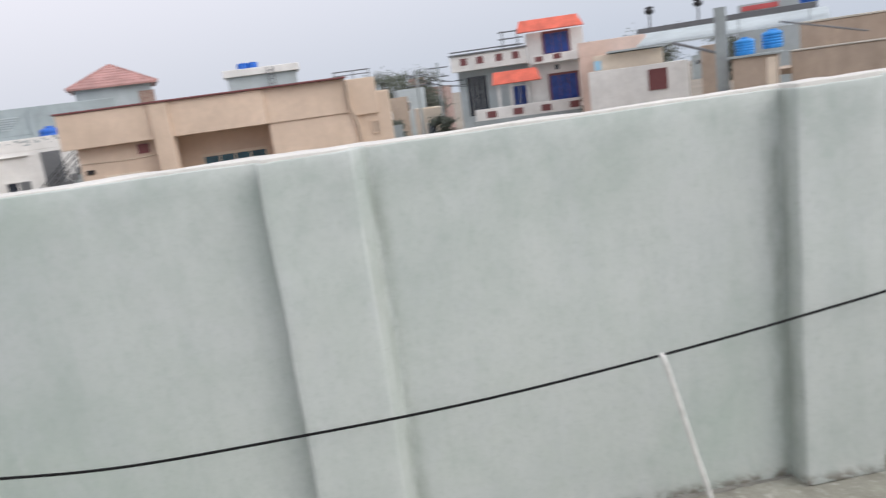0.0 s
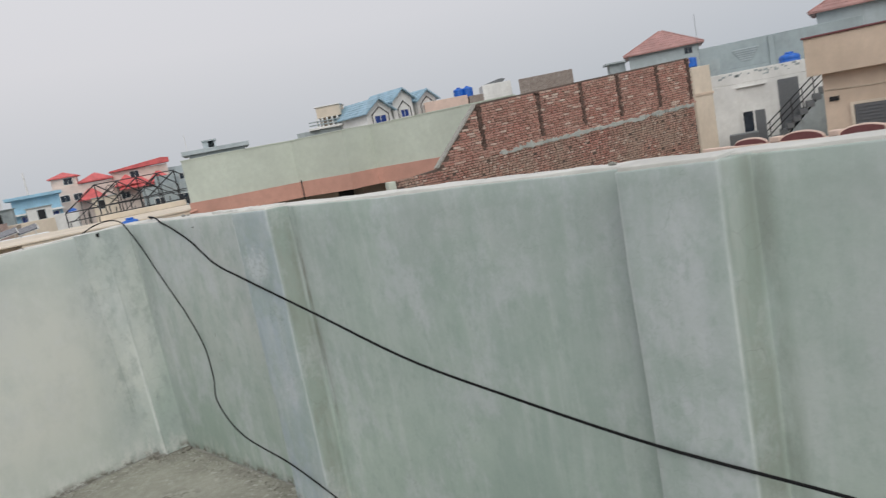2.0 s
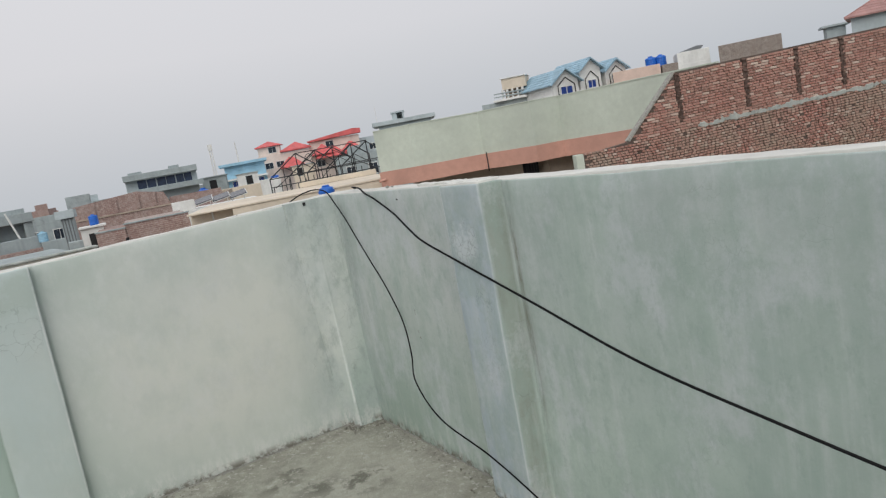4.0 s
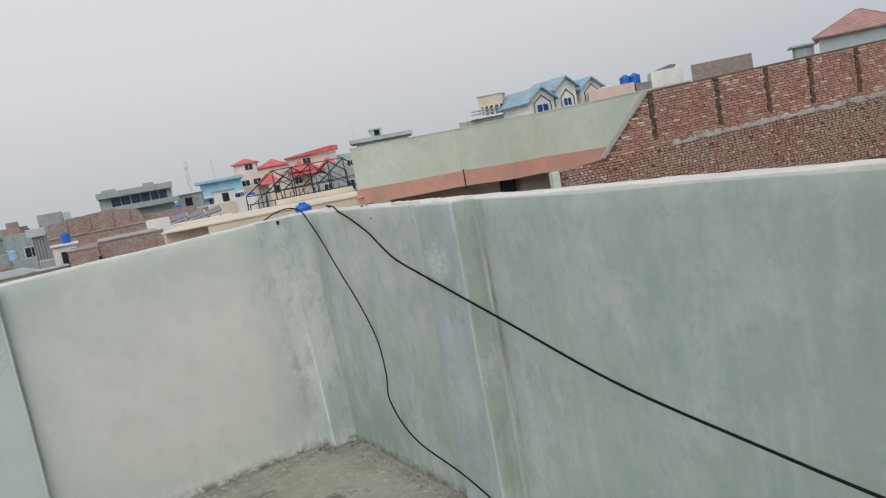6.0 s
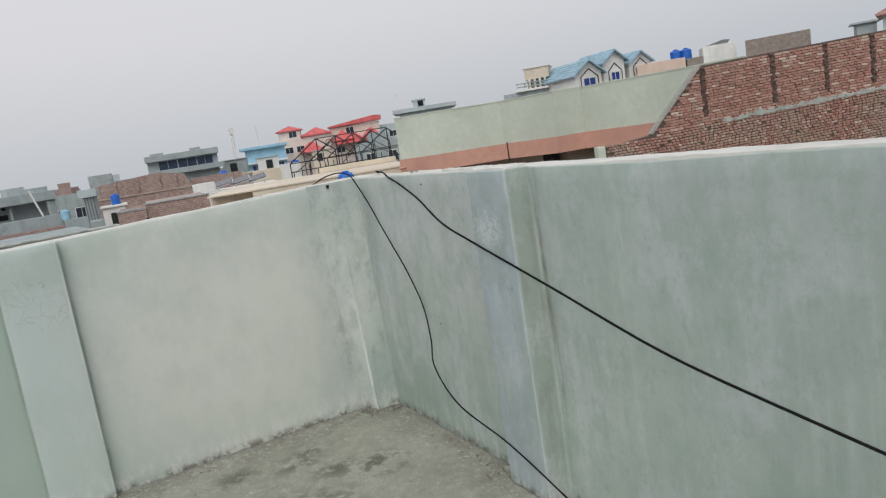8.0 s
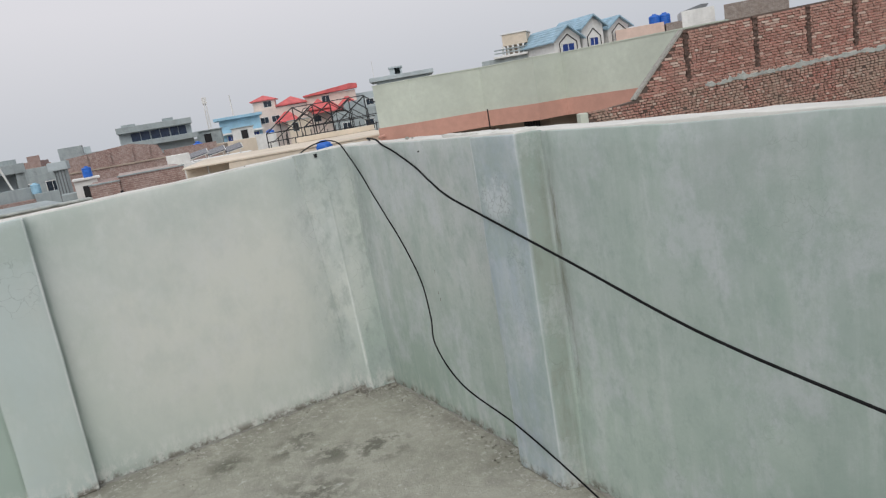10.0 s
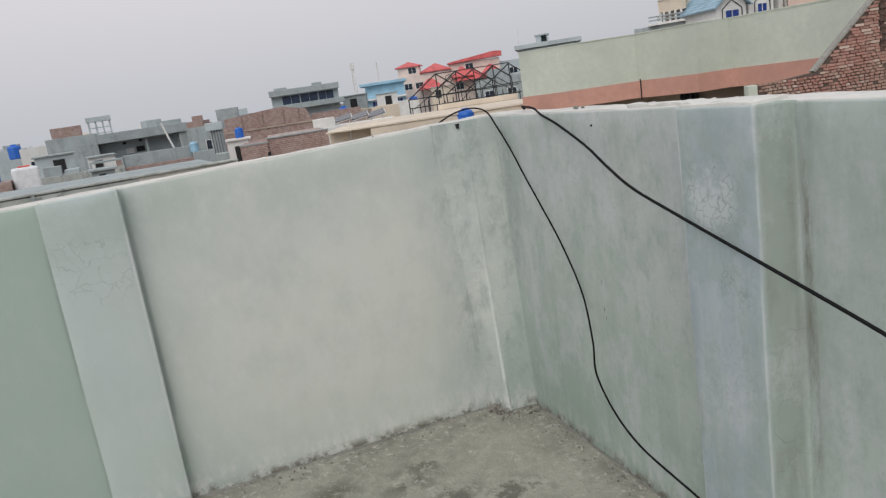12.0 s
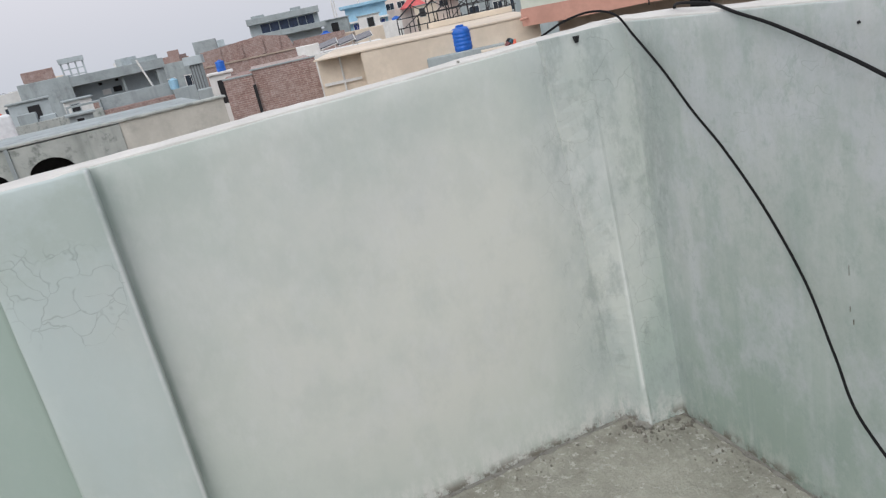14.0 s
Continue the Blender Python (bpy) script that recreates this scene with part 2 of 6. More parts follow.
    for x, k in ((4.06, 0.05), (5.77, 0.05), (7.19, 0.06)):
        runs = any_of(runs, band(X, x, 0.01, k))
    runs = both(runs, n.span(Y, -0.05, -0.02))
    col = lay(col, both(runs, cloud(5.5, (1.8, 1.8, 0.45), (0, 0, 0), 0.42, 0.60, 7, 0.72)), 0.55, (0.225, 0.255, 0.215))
    rust = both(band(X, 1.958, 0.004, 0.022), n.span(Z, 1.42, 1.2), n.span(Z, 0.30, 0.55), n.span(Y, -0.06, -0.03), cloud(9.0, (1.5, 1.5, 0.3), (2, 2, 7), 0.42, 0.58, 6, 0.7))
    col = lay(col, rust, 0.8, (0.150, 0.140, 0.100))
    # arrises worn to the white undercoat
    edge = band(X, 1.588, 0.003, 0.009)
    for x in (1.888, 3.708, 3.993, 5.423, 5.713):
        edge = any_of(edge, band(X, x, 0.001, 0.005))
    edge = both(edge, n.span(Y, -0.078, -0.085), n.span(X, 1.85, 1.88, 1.0, 0.5), cloud(7.0, (1, 1, 0.5), (9, 1, 1), 0.36, 0.58, 5, 0.7))
    col = lay(col, edge, 0.75, (0.66, 0.68, 0.67))
    worn = both(band(Y, -1.737, 0.002, 0.008), n.span(X, 0.085, 0.095), cloud(6.0, (1, 1, 0.7), (2, 1, 5), 0.35, 0.55, 5, 0.7))
    col = lay(col, worn, 0.7, (0.68, 0.69, 0.68))
    ridge = both(band(Y, -0.151, 0.004, 0.012), n.span(Z, 1.0, 0.5), n.span(X, 0.07, 0.09), n.span(X, 0.22, 0.20), cloud(6.0, (1, 1, 0.8), (7, 7, 2), 0.3, 0.55, 4, 0.7))
    col = lay(col, ridge, 0.8, (0.68, 0.71, 0.69))
    # flaking salt, then dirt, along the foot of the walls
    col = lay(col, both(n.span(Z, 0.15, 0.02), n.span(X, 0.13, 0.17, 1.0, 0.4), cloud(20, (1, 1, 0.45), (0, 0, 0), 0.46, 0.58, 6, 0.75)), 0.85, (0.68, 0.68, 0.65))
    col = lay(col, both(n.span(Z, 0.055, 0.014), cloud(14, (1, 1, 1), (3, 3, 3), 0.47, 0.56, 6, 0.75)), 0.85, (0.17, 0.145, 0.115))
    # nests of cracks in blistered paint
    ragged = cloud(11, (1, 1, 1), (2, 8, 6), 0.40, 0.52, 3)
    spots = n.near((1.71, -0.1, 1.25), 0.05, 0.15)
    for pl, r0, r1 in (((1.76, -0.1, 0.72), 0.05, 0.16), ((1.79, -0.1, 0.98), 0.02, 0.12)):
        spots = any_of(spots, n.near(pl, r0, r1))
    nest = both(n.cracks(27.0, 0.065, 0.06), ragged, n.span(spots, 0.15, 0.6), n.span(Z, 0.95, 1.1, 0.45, 1.0))
    col = lay(col, both(n.span(spots, 0.3, 0.8), ragged, n.span(Z, 1.0, 1.15)), 0.55, (0.60, 0.63, 0.64))
    col = lay(col, nest, 0.60, (0.20, 0.225, 0.23))
    west_spots = any_of(n.near((0.1, -1.88, 1.13), 0.08, 0.20), n.near((0.1, -1.97, 1.22), 0.03, 0.12))
    forks = both(n.cracks(13.0, 0.028, 0.12), cloud(8, (1, 1, 1), (1, 3, 7), 0.40, 0.50, 3), n.span(west_spots, 0.25, 0.6))
    col = lay(col, forks, 0.42, (0.22, 0.25, 0.245))
    # longer cracks on the corner post, the flanks and the old paint in the east
    craze = both(n.cracks(10.0, 0.014, 0.10), cloud(5, (1, 1, 1), (6, 2, 4), 0.50, 0.58, 3), any_of(post, flank, both(runs, n.span(Z, 0.2, 0.4))))
    col = lay(col, craze, 0.30, (0.17, 0.185, 0.165))
    fine = both(n.cracks(8.0, 0.014, 0.45), cloud(2.0, (1, 1, 1), (1, 9, 9), 0.54, 0.62, 2), north)
    col = lay(col, fine, 0.38, (0.24, 0.285, 0.255))
    cracked = any_of(nest, forks, craze)
    h = n.math("SUBTRACT", n.math("ADD", n.math("MULTIPLY", n.noise(2.5, 5, 0.5), 0.7), n.math("MULTIPLY", n.noise(30, 4, 0.6), 0.10)), n.math("MULTIPLY", cracked, 0.25))
    n.bump(h, 0.32, 0.010)
    return n.done(col)


def floor_material():
    """Cement screed of a roof terrace: dusty, blotched with dark damp stains."""
    n = Nodes("roof_screed", 0.92)
    col = n.mix(n.noise(1.6, 6), (0.275, 0.275, 0.225), (0.38, 0.375, 0.32))
    col = n.mix(n.math("MULTIPLY", n.noise(14, 6, 0.75, None, 0.45, 0.7), 0.5), col, (0.50, 0.50, 0.435))
    blot = n.noise(7.0, 5, 0.65, n.scaled((1, 1, 1), (3, 3, 0)), 0.46, 0.54)
    marks = n.near((0.87, -0.46, 0), 0.08, 0.2)
    for p, b in (((0.40, -0.71, 0), 0.16), ((0.50, -0.83, 0), 0.18), ((0.41, -1.14, 0), 0.16), ((0.75, -0.68, 0), 0.2), ((1.05, -0.9, 0), 0.28), ((1.5, -1.25, 0), 0.3), ((0.95, -1.5, 0), 0.3)):
        marks = n.math("MAXIMUM", marks, n.near(p, 0.03, b))
    col = n.mix(n.math("MULTIPLY", n.math("MULTIPLY", marks, blot), 0.85), col, (0.12, 0.12, 0.095))
    col = n.mix(n.math("MULTIPLY", n.noise(3.0, 7, 0.75, n.scaled((1, 1, 1), (8, 1, 0)), 0.52, 0.72), 0.6), col, (0.20, 0.195, 0.17))
    col = n.mix(n.math("MULTIPLY", n.noise(30, 4, 0.7, None, 0.62, 0.72), 0.7), col, (0.62, 0.61, 0.57))
    fleck = n.math("MULTIPLY", n.noise(11, 5, 0.7, n.scaled((1, 1, 1), (4, 9, 0)), 0.60, 0.66), n.noise(1.5, 2, 0.5, n.scaled((1, 1, 1), (1, 6, 0)), 0.45, 0.6))
    col = n.mix(n.math("MULTIPLY", fleck, 0.55), col, (0.60, 0.60, 0.57))
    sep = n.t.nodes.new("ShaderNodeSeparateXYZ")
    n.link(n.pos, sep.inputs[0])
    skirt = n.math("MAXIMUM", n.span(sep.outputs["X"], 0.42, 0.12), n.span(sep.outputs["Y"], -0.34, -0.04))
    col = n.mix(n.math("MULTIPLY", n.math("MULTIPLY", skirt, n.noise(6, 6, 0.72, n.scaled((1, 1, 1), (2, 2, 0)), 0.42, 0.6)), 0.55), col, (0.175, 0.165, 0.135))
    col = n.mix(n.math("MULTIPLY", n.math("MULTIPLY", skirt, n.noise(26, 5, 0.72, n.scaled((1, 1, 1), (5, 7, 0)), 0.56, 0.62)), 0.75), col, (0.58, 0.57, 0.53))
    col = n.mix(n.math("MULTIPLY", n.cracks(2.6, 0.010, 0.5), 0.2), col, (0.15, 0.145, 0.12))
    col = n.mix(n.math("MULTIPLY", n.cracks(1.4, 0.004, 0.5), 0.12), col, (0.12, 0.12, 0.11))
    n.bump(n.math("ADD", n.math("MULTIPLY", n.noise(9, 6, 0.7), 0.6), n.math("MULTIPLY", n.noise(70, 4, 0.7), 0.4)), 0.6, 0.012)
    return n.done(col)


def brick_piece_material(name, island, dull=0.0):
    n = Nodes(name, 0.92)
    if island:
        rnd = n.geo.outputs["Random Per Island"]
    else:
        rnd = n.t.nodes.new("ShaderNodeObjectInfo").outputs["Random"]
    ramp = n.t.nodes.new("ShaderNodeValToRGB")
    e = ramp.color_ramp.elements
    e[0].position, e[0].color = 0.0, (0.22, 0.095, 0.075, 1)
    e[1].position, e[1].color = 1.0, (0.64, 0.53, 0.45, 1)
    for p, c in ((0.3, (0.34, 0.145, 0.115, 1)), (0.6, (0.43, 0.19, 0.15, 1)), (0.86, (0.40, 0.215, 0.17, 1))):
        k = e.new(p)
        k.color = c
    n.link(rnd, ramp.inputs[0])
    col = n.mix(n.math("MULTIPLY", n.noise(22, 6, 0.8, None, 0.47, 0.60), 0.7), ramp.outputs[0], (0.56, 0.41, 0.35))
    col = n.mix(n.math("MULTIPLY", n.noise(1.1, 5), dull), col, (0.38, 0.315, 0.25))
    n.bump(n.noise(60, 4, 0.7), 0.4, 0.01)
    return n.done(col)


def brickwork_material(name, c1, c2, mortar, axis):
    """Brickwork too far off for its bricks to be told apart."""
    n = Nodes(name, 0.92)
    sep, comb = n.t.nodes.new("ShaderNodeSeparateXYZ"), n.t.nodes.new("ShaderNodeCombineXYZ")
    n.link(n.pos, sep.inputs[0])
    n.link(sep.outputs[axis], comb.inputs[0])
    n.link(sep.outputs[2], comb.inputs[1])
    b = n.t.nodes.new("ShaderNodeTexBrick")
    b.inputs["Color1"].default_value, b.inputs["Color2"].default_value, b.inputs["Mortar"].default_value = (*c1, 1), (*c2, 1), (*mortar, 1)
    b.inputs["Scale"].default_value, b.inputs["Mortar Size"].default_value = 1.0, 0.012
    b.inputs["Brick Width"].default_value, b.inputs["Row Height"].default_value = 0.24, 0.08
    n.link(comb.outputs[0], b.inputs[0])
    col = n.mix(n.math("MULTIPLY", n.noise(0.6, 6, 0.7), 0.5), b.outputs[0], tone(mortar, 0.9))
    col = n.mix(n.math("MULTIPLY", n.noise(5.0, 6, 0.8, None, 0.45, 0.58), 0.55), col, tone(c1, 0.62))
    col = n.mix(n.math("MULTIPLY", n.noise(3.1, 7, 0.8, n.scaled((1, 1, 1), (4, 4, 4)), 0.52, 0.62), 0.5), col, tone(mortar, 1.15))
    n.bump(b.outputs[1], -0.3, 0.01)
    return n.done(col)


def tile_material(name, c, rough=0.6):
    n = Nodes(name, rough)
    col = n.mix(n.noise(1.3, 5), tone(c, 0.75), tone(c, 1.12))
    col = n.mix(n.math("MULTIPLY", n.noise(9, 5, 0.7), 0.4), col, tone(c, 0.6))
    n.bump(n.noise(12, 3), 0.3, 0.02)
    return n.done(col)


MINT = mint_material()
CAP = weathered("limewashed_cap", (0.655, 0.645, 0.61), 0.92, 12, 2.4, (0.40, 0.385, 0.35), 0.5, 0.2, 0.0)
SCREED = floor_material()
BRICKGREY = brickwork_material("grey_brown_brickwork", (0.27, 0.21, 0.18), (0.22, 0.17, 0.15), (0.36, 0.33, 0.30), 0)
ROSE = weathered("pinkish_white_paint", (0.74, 0.64, 0.58), 0.85, 5, 0.6, (0.42, 0.36, 0.32), 0.3, 0.1, 0.3)
MORTAR = weathered("loose_mortar", (0.44, 0.43, 0.39), 0.95, 40, 9.0, (0.13, 0.11, 0.085), 0.9, 0.8, 0.0)
GRIT = weathered("dark_grit", (0.30, 0.28, 0.245), 0.95, 25, 4.0, (0.12, 0.10, 0.08), 0.6, 0.8, 0.0)
GREEN = weathered("sage_paint", (0.56, 0.605, 0.525), 0.85, 5, 0.4, (0.40, 0.44, 0.37), 0.2, 0.1, 0.2)
PEACH = weathered("peach_paint", (0.60, 0.33, 0.26), 0.85, 5, 0.6, (0.30, 0.18, 0.14), 0.25, 0.1, 0.15)
CEMENT = weathered("grey_cement", (0.385, 0.435, 0.445), 0.92, 6, 0.9, (0.14, 0.155, 0.15), 0.55, 0.3, 0.5, 0.3)
MOSSY = weathered("stained_cement", (0.43, 0.455, 0.43), 0.92, 7, 2.6, (0.075, 0.10, 0.085), 1.0, 0.3, 0.5)
LIMEGREY = weathered("worn_grey_limewash", (0.56, 0.545, 0.49), 0.92, 7, 1.2, (0.26, 0.26, 0.23), 0.5, 0.2, 0.3)
BEIGE = weathered("beige_paint", (0.68, 0.55, 0.435), 0.85, 5, 0.4, (0.35, 0.28, 0.2), 0.2, 0.1, 0.25)
CREAM = weathered("cream_paint", (0.70, 0.61, 0.50), 0.85, 5, 0.5, (0.38, 0.34, 0.26), 0.25, 0.1, 0.25)
WHITE = weathered("white_paint", (0.76, 0.76, 0.74), 0.85, 5, 0.6, (0.40, 0.39, 0.36), 0.3, 0.1, 0.3)
PALEBLUE = weathered("pale_blue_grey_paint", (0.46, 0.52, 0.54), 0.85, 5, 0.6, (0.25, 0.28, 0.28), 0.35, 0.1, 0.3)
SLATE = weathered("slate_blue_paint", (0.33, 0.385, 0.40), 0.85, 5, 0.6, (0.18, 0.21, 0.21), 0.4, 0.1, 0.4)
SKYBLUE = weathered("sky_blue_paint", (0.33, 0.56, 0.72), 0.8, 5, 0.7, (0.2, 0.26, 0.3), 0.25, 0.1, 0.2)
PINK = weathered("faded_pink_paint", (0.72, 0.55, 0.47), 0.85, 5, 0.7, (0.4, 0.32, 0.28), 0.25, 0.1, 0.2)
TAN = weathered("tan_mud_plaster", (0.44, 0.36, 0.29), 0.95, 5, 0.7, (0.22, 0.18, 0.14), 0.45, 0.4, 0.4)
MAROON = plain("maroon_trim", (0.17, 0.06, 0.062), 0.6)
REDTILE = tile_material("red_roof_tile", (0.44, 0.245, 0.225))
CORAL = tile_material("coral_roof_sheet", (0.80, 0.17, 0.11))
SCARLET = tile_material("scarlet_roof_sheet", (0.66, 0.13, 0.13))
BLUETILE = tile_material("grey_blue_roof_tile", (0.33, 0.49, 0.60))
TANKBLUE = plain("blue_polythene", (0.015, 0.12, 0.50), 0.42, 0, 6, 0.18)
TANKLIGHT = plain("bright_blue_polythene", (0.03, 0.26, 0.68), 0.45, 0, 6, 0.18)
NAVYGLASS = plain("navy_window_glass", (0.03, 0.05, 0.10), 0.3, 0, 3, 0.3)
TANKWHITE = plain("white_polythene", (0.74, 0.76, 0.78), 0.45, 0, 6, 0.08)
STEEL = plain("dark_painted_steel", (0.035, 0.035, 0.038), 0.5, 0.4)
GREYSTEEL = plain("grey_painted_steel", (0.16, 0.17, 0.18), 0.5, 0.3)
RUBBER = plain("black_cable_sheath", (0.007, 0.007, 0.008), 0.75, 0, 40, 0.25)
RUBBER.node_tree.nodes["Principled BSDF"].inputs["Specular IOR Level"].default_value = 0.2
CORD = plain("white_cord", (0.72, 0.72, 0.70), 0.8)
GLASS = plain("dark_window_glass", (0.03, 0.04, 0.055), 0.12, 0, 3, 0.3)
BLUEGLASS = plain("blue_tinted_window_glass", (0.016, 0.05, 0.24), 0.3, 0, 3, 0.3)
TEALGLASS = plain("teal_window_glass", (0.05, 0.12, 0.16), 0.15, 0, 3, 0.3)
HOLLOW = plain("unlit_opening", (0.02, 0.02, 0.022), 0.9)
BRICKFAR_X = brickwork_material("far_brickwork_y", (0.33, 0.20, 0.175), (0.25, 0.15, 0.13), (0.42, 0.35, 0.32), 1)
BRICKFAR_Y = brickwork_material("far_brickwork_x", (0.32, 0.19, 0.15), (0.27, 0.15, 0.12), (0.36, 0.30, 0.26), 0)
JOINT = weathered("dark_brick_joint", (0.13, 0.098, 0.083), 0.95, 12, 1.0, (0.08, 0.07, 0.06), 0.4, 0.4, 0.0)
TOOTH = plain("shadow_dark_brick", (0.13, 0.085, 0.07), 0.9, 0, 9, 0.4)
BRICK = brick_piece_material("fired_brick", False, 0.25)
BRICKSTUFF = brick_piece_material("fired_brick_rest", True, 0.25)
BRICKROUGH = brick_piece_material("rough_weathered_brick", True, 0.75)
DUST = weathered("dusty_ground", (0.26, 0.23, 0.19), 0.95, 0.6, 0.03, (0.14, 0.13, 0.11), 0.5, 0.2, 0.0)
LEAF = plain("dusty_foliage", (0.105, 0.12, 0.095), 0.8, 0, 2, 0.5)
BARK = plain("bark", (0.12, 0.09, 0.065), 0.9)
PANEL = plain("solar_panel_glass", (0.03, 0.035, 0.05), 0.15)


# ---- building helpers ----
def B():
    return bmesh.new()


def box(bm, x0, x1, y0, y1, z0, z1, bev=0.0):
    g = bmesh.ops.create_cube(bm, size=1.0, matrix=Matrix.Translation(((x0 + x1) / 2, (y0 + y1) / 2, (z0 + z1) / 2)) @ Matrix.Diagonal((abs(x1 - x0), abs(y1 - y0), abs(z1 - z0), 1)))
    if bev:
        es = {e for v in g["verts"] for e in v.link_edges}
        bmesh.ops.bevel(bm, geom=list(es), offset=bev, segments=2, profile=0.5, affect="EDGES")
    return bm


def boxed(*a, bev=0.0):
    return box(B(), *a, bev=bev)


def prism(bm, pts, y0, y1):
    """A polygon in x and z, drawn out along y."""
    a = [bm.verts.new((x, y0, z)) for x, z in pts]
    b = [bm.verts.new((x, y1, z)) for x, z in pts]
    n = len(pts)
    bm.faces.new(a), bm.faces.new(b[::-1])
    for i in range(n):
        bm.faces.new((a[i], b[i], b[(i + 1) % n], a[(i + 1) % n]))
    bmesh.ops.recalc_face_normals(bm, faces=bm.faces)
    return bm


def plate(bm, pts, z0, z1):
    """A polygon in x and y, drawn up from z0 to z1."""
    a = [bm.verts.new((x, y, z0)) for x, y in pts]
    b = [bm.verts.new((x, y, z1)) for x, y in pts]
    n = len(pts)
    bm.faces.new(a), bm.faces.new(b[::-1])
    for i in range(n):
        bm.faces.new((a[i], b[i], b[(i + 1) % n], a[(i + 1) % n]))
    bmesh.ops.recalc_face_normals(bm, faces=bm.faces)
    return bm


def bar(bm, p, q, r, n=6):
    p, q = Vector(p), Vector(q)
    d = q - p
    m = Matrix.Translation((p + q) / 2) @ d.to_track_quat("Z", "Y").to_matrix().to_4x4()
    bmesh.ops.create_cone(bm, cap_ends=True, segments=n, radius1=r, radius2=r, depth=d.length, matrix=m)
    return bm


def turned(bm, profile, n=20, at=(0, 0, 0)):
    """A body of revolution about z from (radius, height) pairs, closed at both ends."""
    rings = [[bm.verts.new((at[0] + r * math.cos(2 * math.pi * i / n), at[1] + r * math.sin(2 * math.pi * i / n), at[2] + z)) for i in range(n)] for r, z in profile]
    for a, b in zip(rings, rings[1:]):
        for i in range(n):
            bm.faces.new((a[i], a[(i + 1) % n], b[(i + 1) % n], b[i]))
    bm.faces.new(rings[0][::-1]), bm.faces.new(rings[-1])
    for fc in bm.faces:
        fc.smooth = True
    return bm


def spline(pts, steps=10):
    K = [Vector(p) for p in pts]
    E = [2 * K[0] - K[1], *K, 2 * K[-1] - K[-2]]
    out = []
    for i in range(1, len(E) - 2):
        for s in range(steps):
            u = s / steps
            a, b, c, d = E[i - 1:i + 3]
            out.append(0.5 * (2 * b + (c - a) * u + (2 * a - 5 * b + 4 * c - d) * u * u + (3 * b - a - 3 * c + d) * u ** 3))
    return out + [K[-1]]


def tube(bm, pts, r, n=8):
    rings, prev = [], None
    for i, p in enumerate(pts):
        d = (pts[min(i + 1, len(pts) - 1)] - pts[max(i - 1, 0)]).normalized()
        side = d.cross(Vector((0, 0, 1)))
        side = side.normalized() if side.length > 1e-3 else (prev or Vector((1, 0, 0)))
        prev = side
        up = side.cross(d)
        rings.append([bm.verts.new(p + r * (side * math.cos(2 * math.pi * k / n) + up * math.sin(2 * math.pi * k / n))) for k in range(n)])
    for a, b in zip(rings, rings[1:]):
        for k in range(n):
            fc = bm.faces.new((a[k], a[(k + 1) % n], b[(k + 1) % n], b[k]))
            fc.smooth = True
    bm.faces.new(rings[0][::-1]), bm.faces.new(rings[-1])
    return bm


def rough_box(x0, x1, y0, y1, z0, z1, step=0.07, amp=0.004, bev=0.012, freq=2.2, fine=0.0):
    """A plastered block whose faces and edges wander as a trowel leaves them."""
    bm = boxed(x0, x1, y0, y1, z0, z1, bev=bev)
    for axis, lo, hi in ((0, x0, x1), (1, y0, y1), (2, z0, z1)):
        k = max(1, int((hi - lo) / step))
        for i in range(1, k):
            co = [0, 0, 0]
            co[axis] = lo + (hi - lo) * i / k
            no = [0, 0, 0]
            no[axis] = 1
            bmesh.ops.bisect_plane(bm, geom=bm.verts[:] + bm.edges[:] + bm.faces[:], plane_co=co, plane_no=no)
    for v in bm.verts:
        v.co += noise.noise_vector(v.co * freq) * amp + noise.noise_vector(v.co * freq * 6) * (amp * 0.25 + fine)
    for fc in bm.faces:
        fc.smooth = True
    return bm


def mesh_of(name, bm, mat):
    me = bpy.data.meshes.new(name)
    bm.to_mesh(me)
    bm.free()
    me.materials.append(mat)
    return me


def part(name, bm, mat, parent, label="", m=None):
    ob = new(name, mesh_of(name, bm, mat))
    ob.parent = parent
    if m is not None:
        ob.matrix_basis = m
    if label:
        tagged(ob, label)
    return ob


def solid(name, bm, mat, label, category, kind="", group=""):
    return tagged(new(name, mesh_of(name, bm, mat)), label, category, group, kind)


def thing(name, label, category, m=None, group="", kind=""):
    ob = new(name)
    ob.empty_display_size = 0.2
    if m is not None:
        ob.matrix_basis = m
    return tagged(ob, label, category, group, kind)


def front(p, q):
    """The frame of a facade whose foot runs from p to q: x along it, y into the building, z up. Also its length."""
    p, q = Vector((*p, 0)), Vector((*q, 0))
    u = (q - p).normalized()
    m = Matrix(((u.x, -u.y, 0, p.x), (u.y, u.x, 0, p.y), (0, 0, 1, 0), (0, 0, 0, 1)))
    return m, (q - p).length


def shell(parent, L, depth, top, mat, base=-7.0, wall=0.22, rim=0.9, u0=0.0, name="wall", y0=0.0):
    """The body of a flat-roofed house and the parapet that stands round its roof."""
    part(name, boxed(u0, L, y0, y0 + depth, base, top - rim, bev=0.02), mat, parent)
    for a in ((u0, L, y0, y0 + wall), (u0, L, y0 + depth - wall, y0 + depth), (u0, u0 + wall, y0 + wall, y0 + depth - wall), (L - wall, L, y0 + wall, y0 + depth - wall)):
        part("parapet", boxed(*a, top - rim, top, bev=0.015), mat, parent)


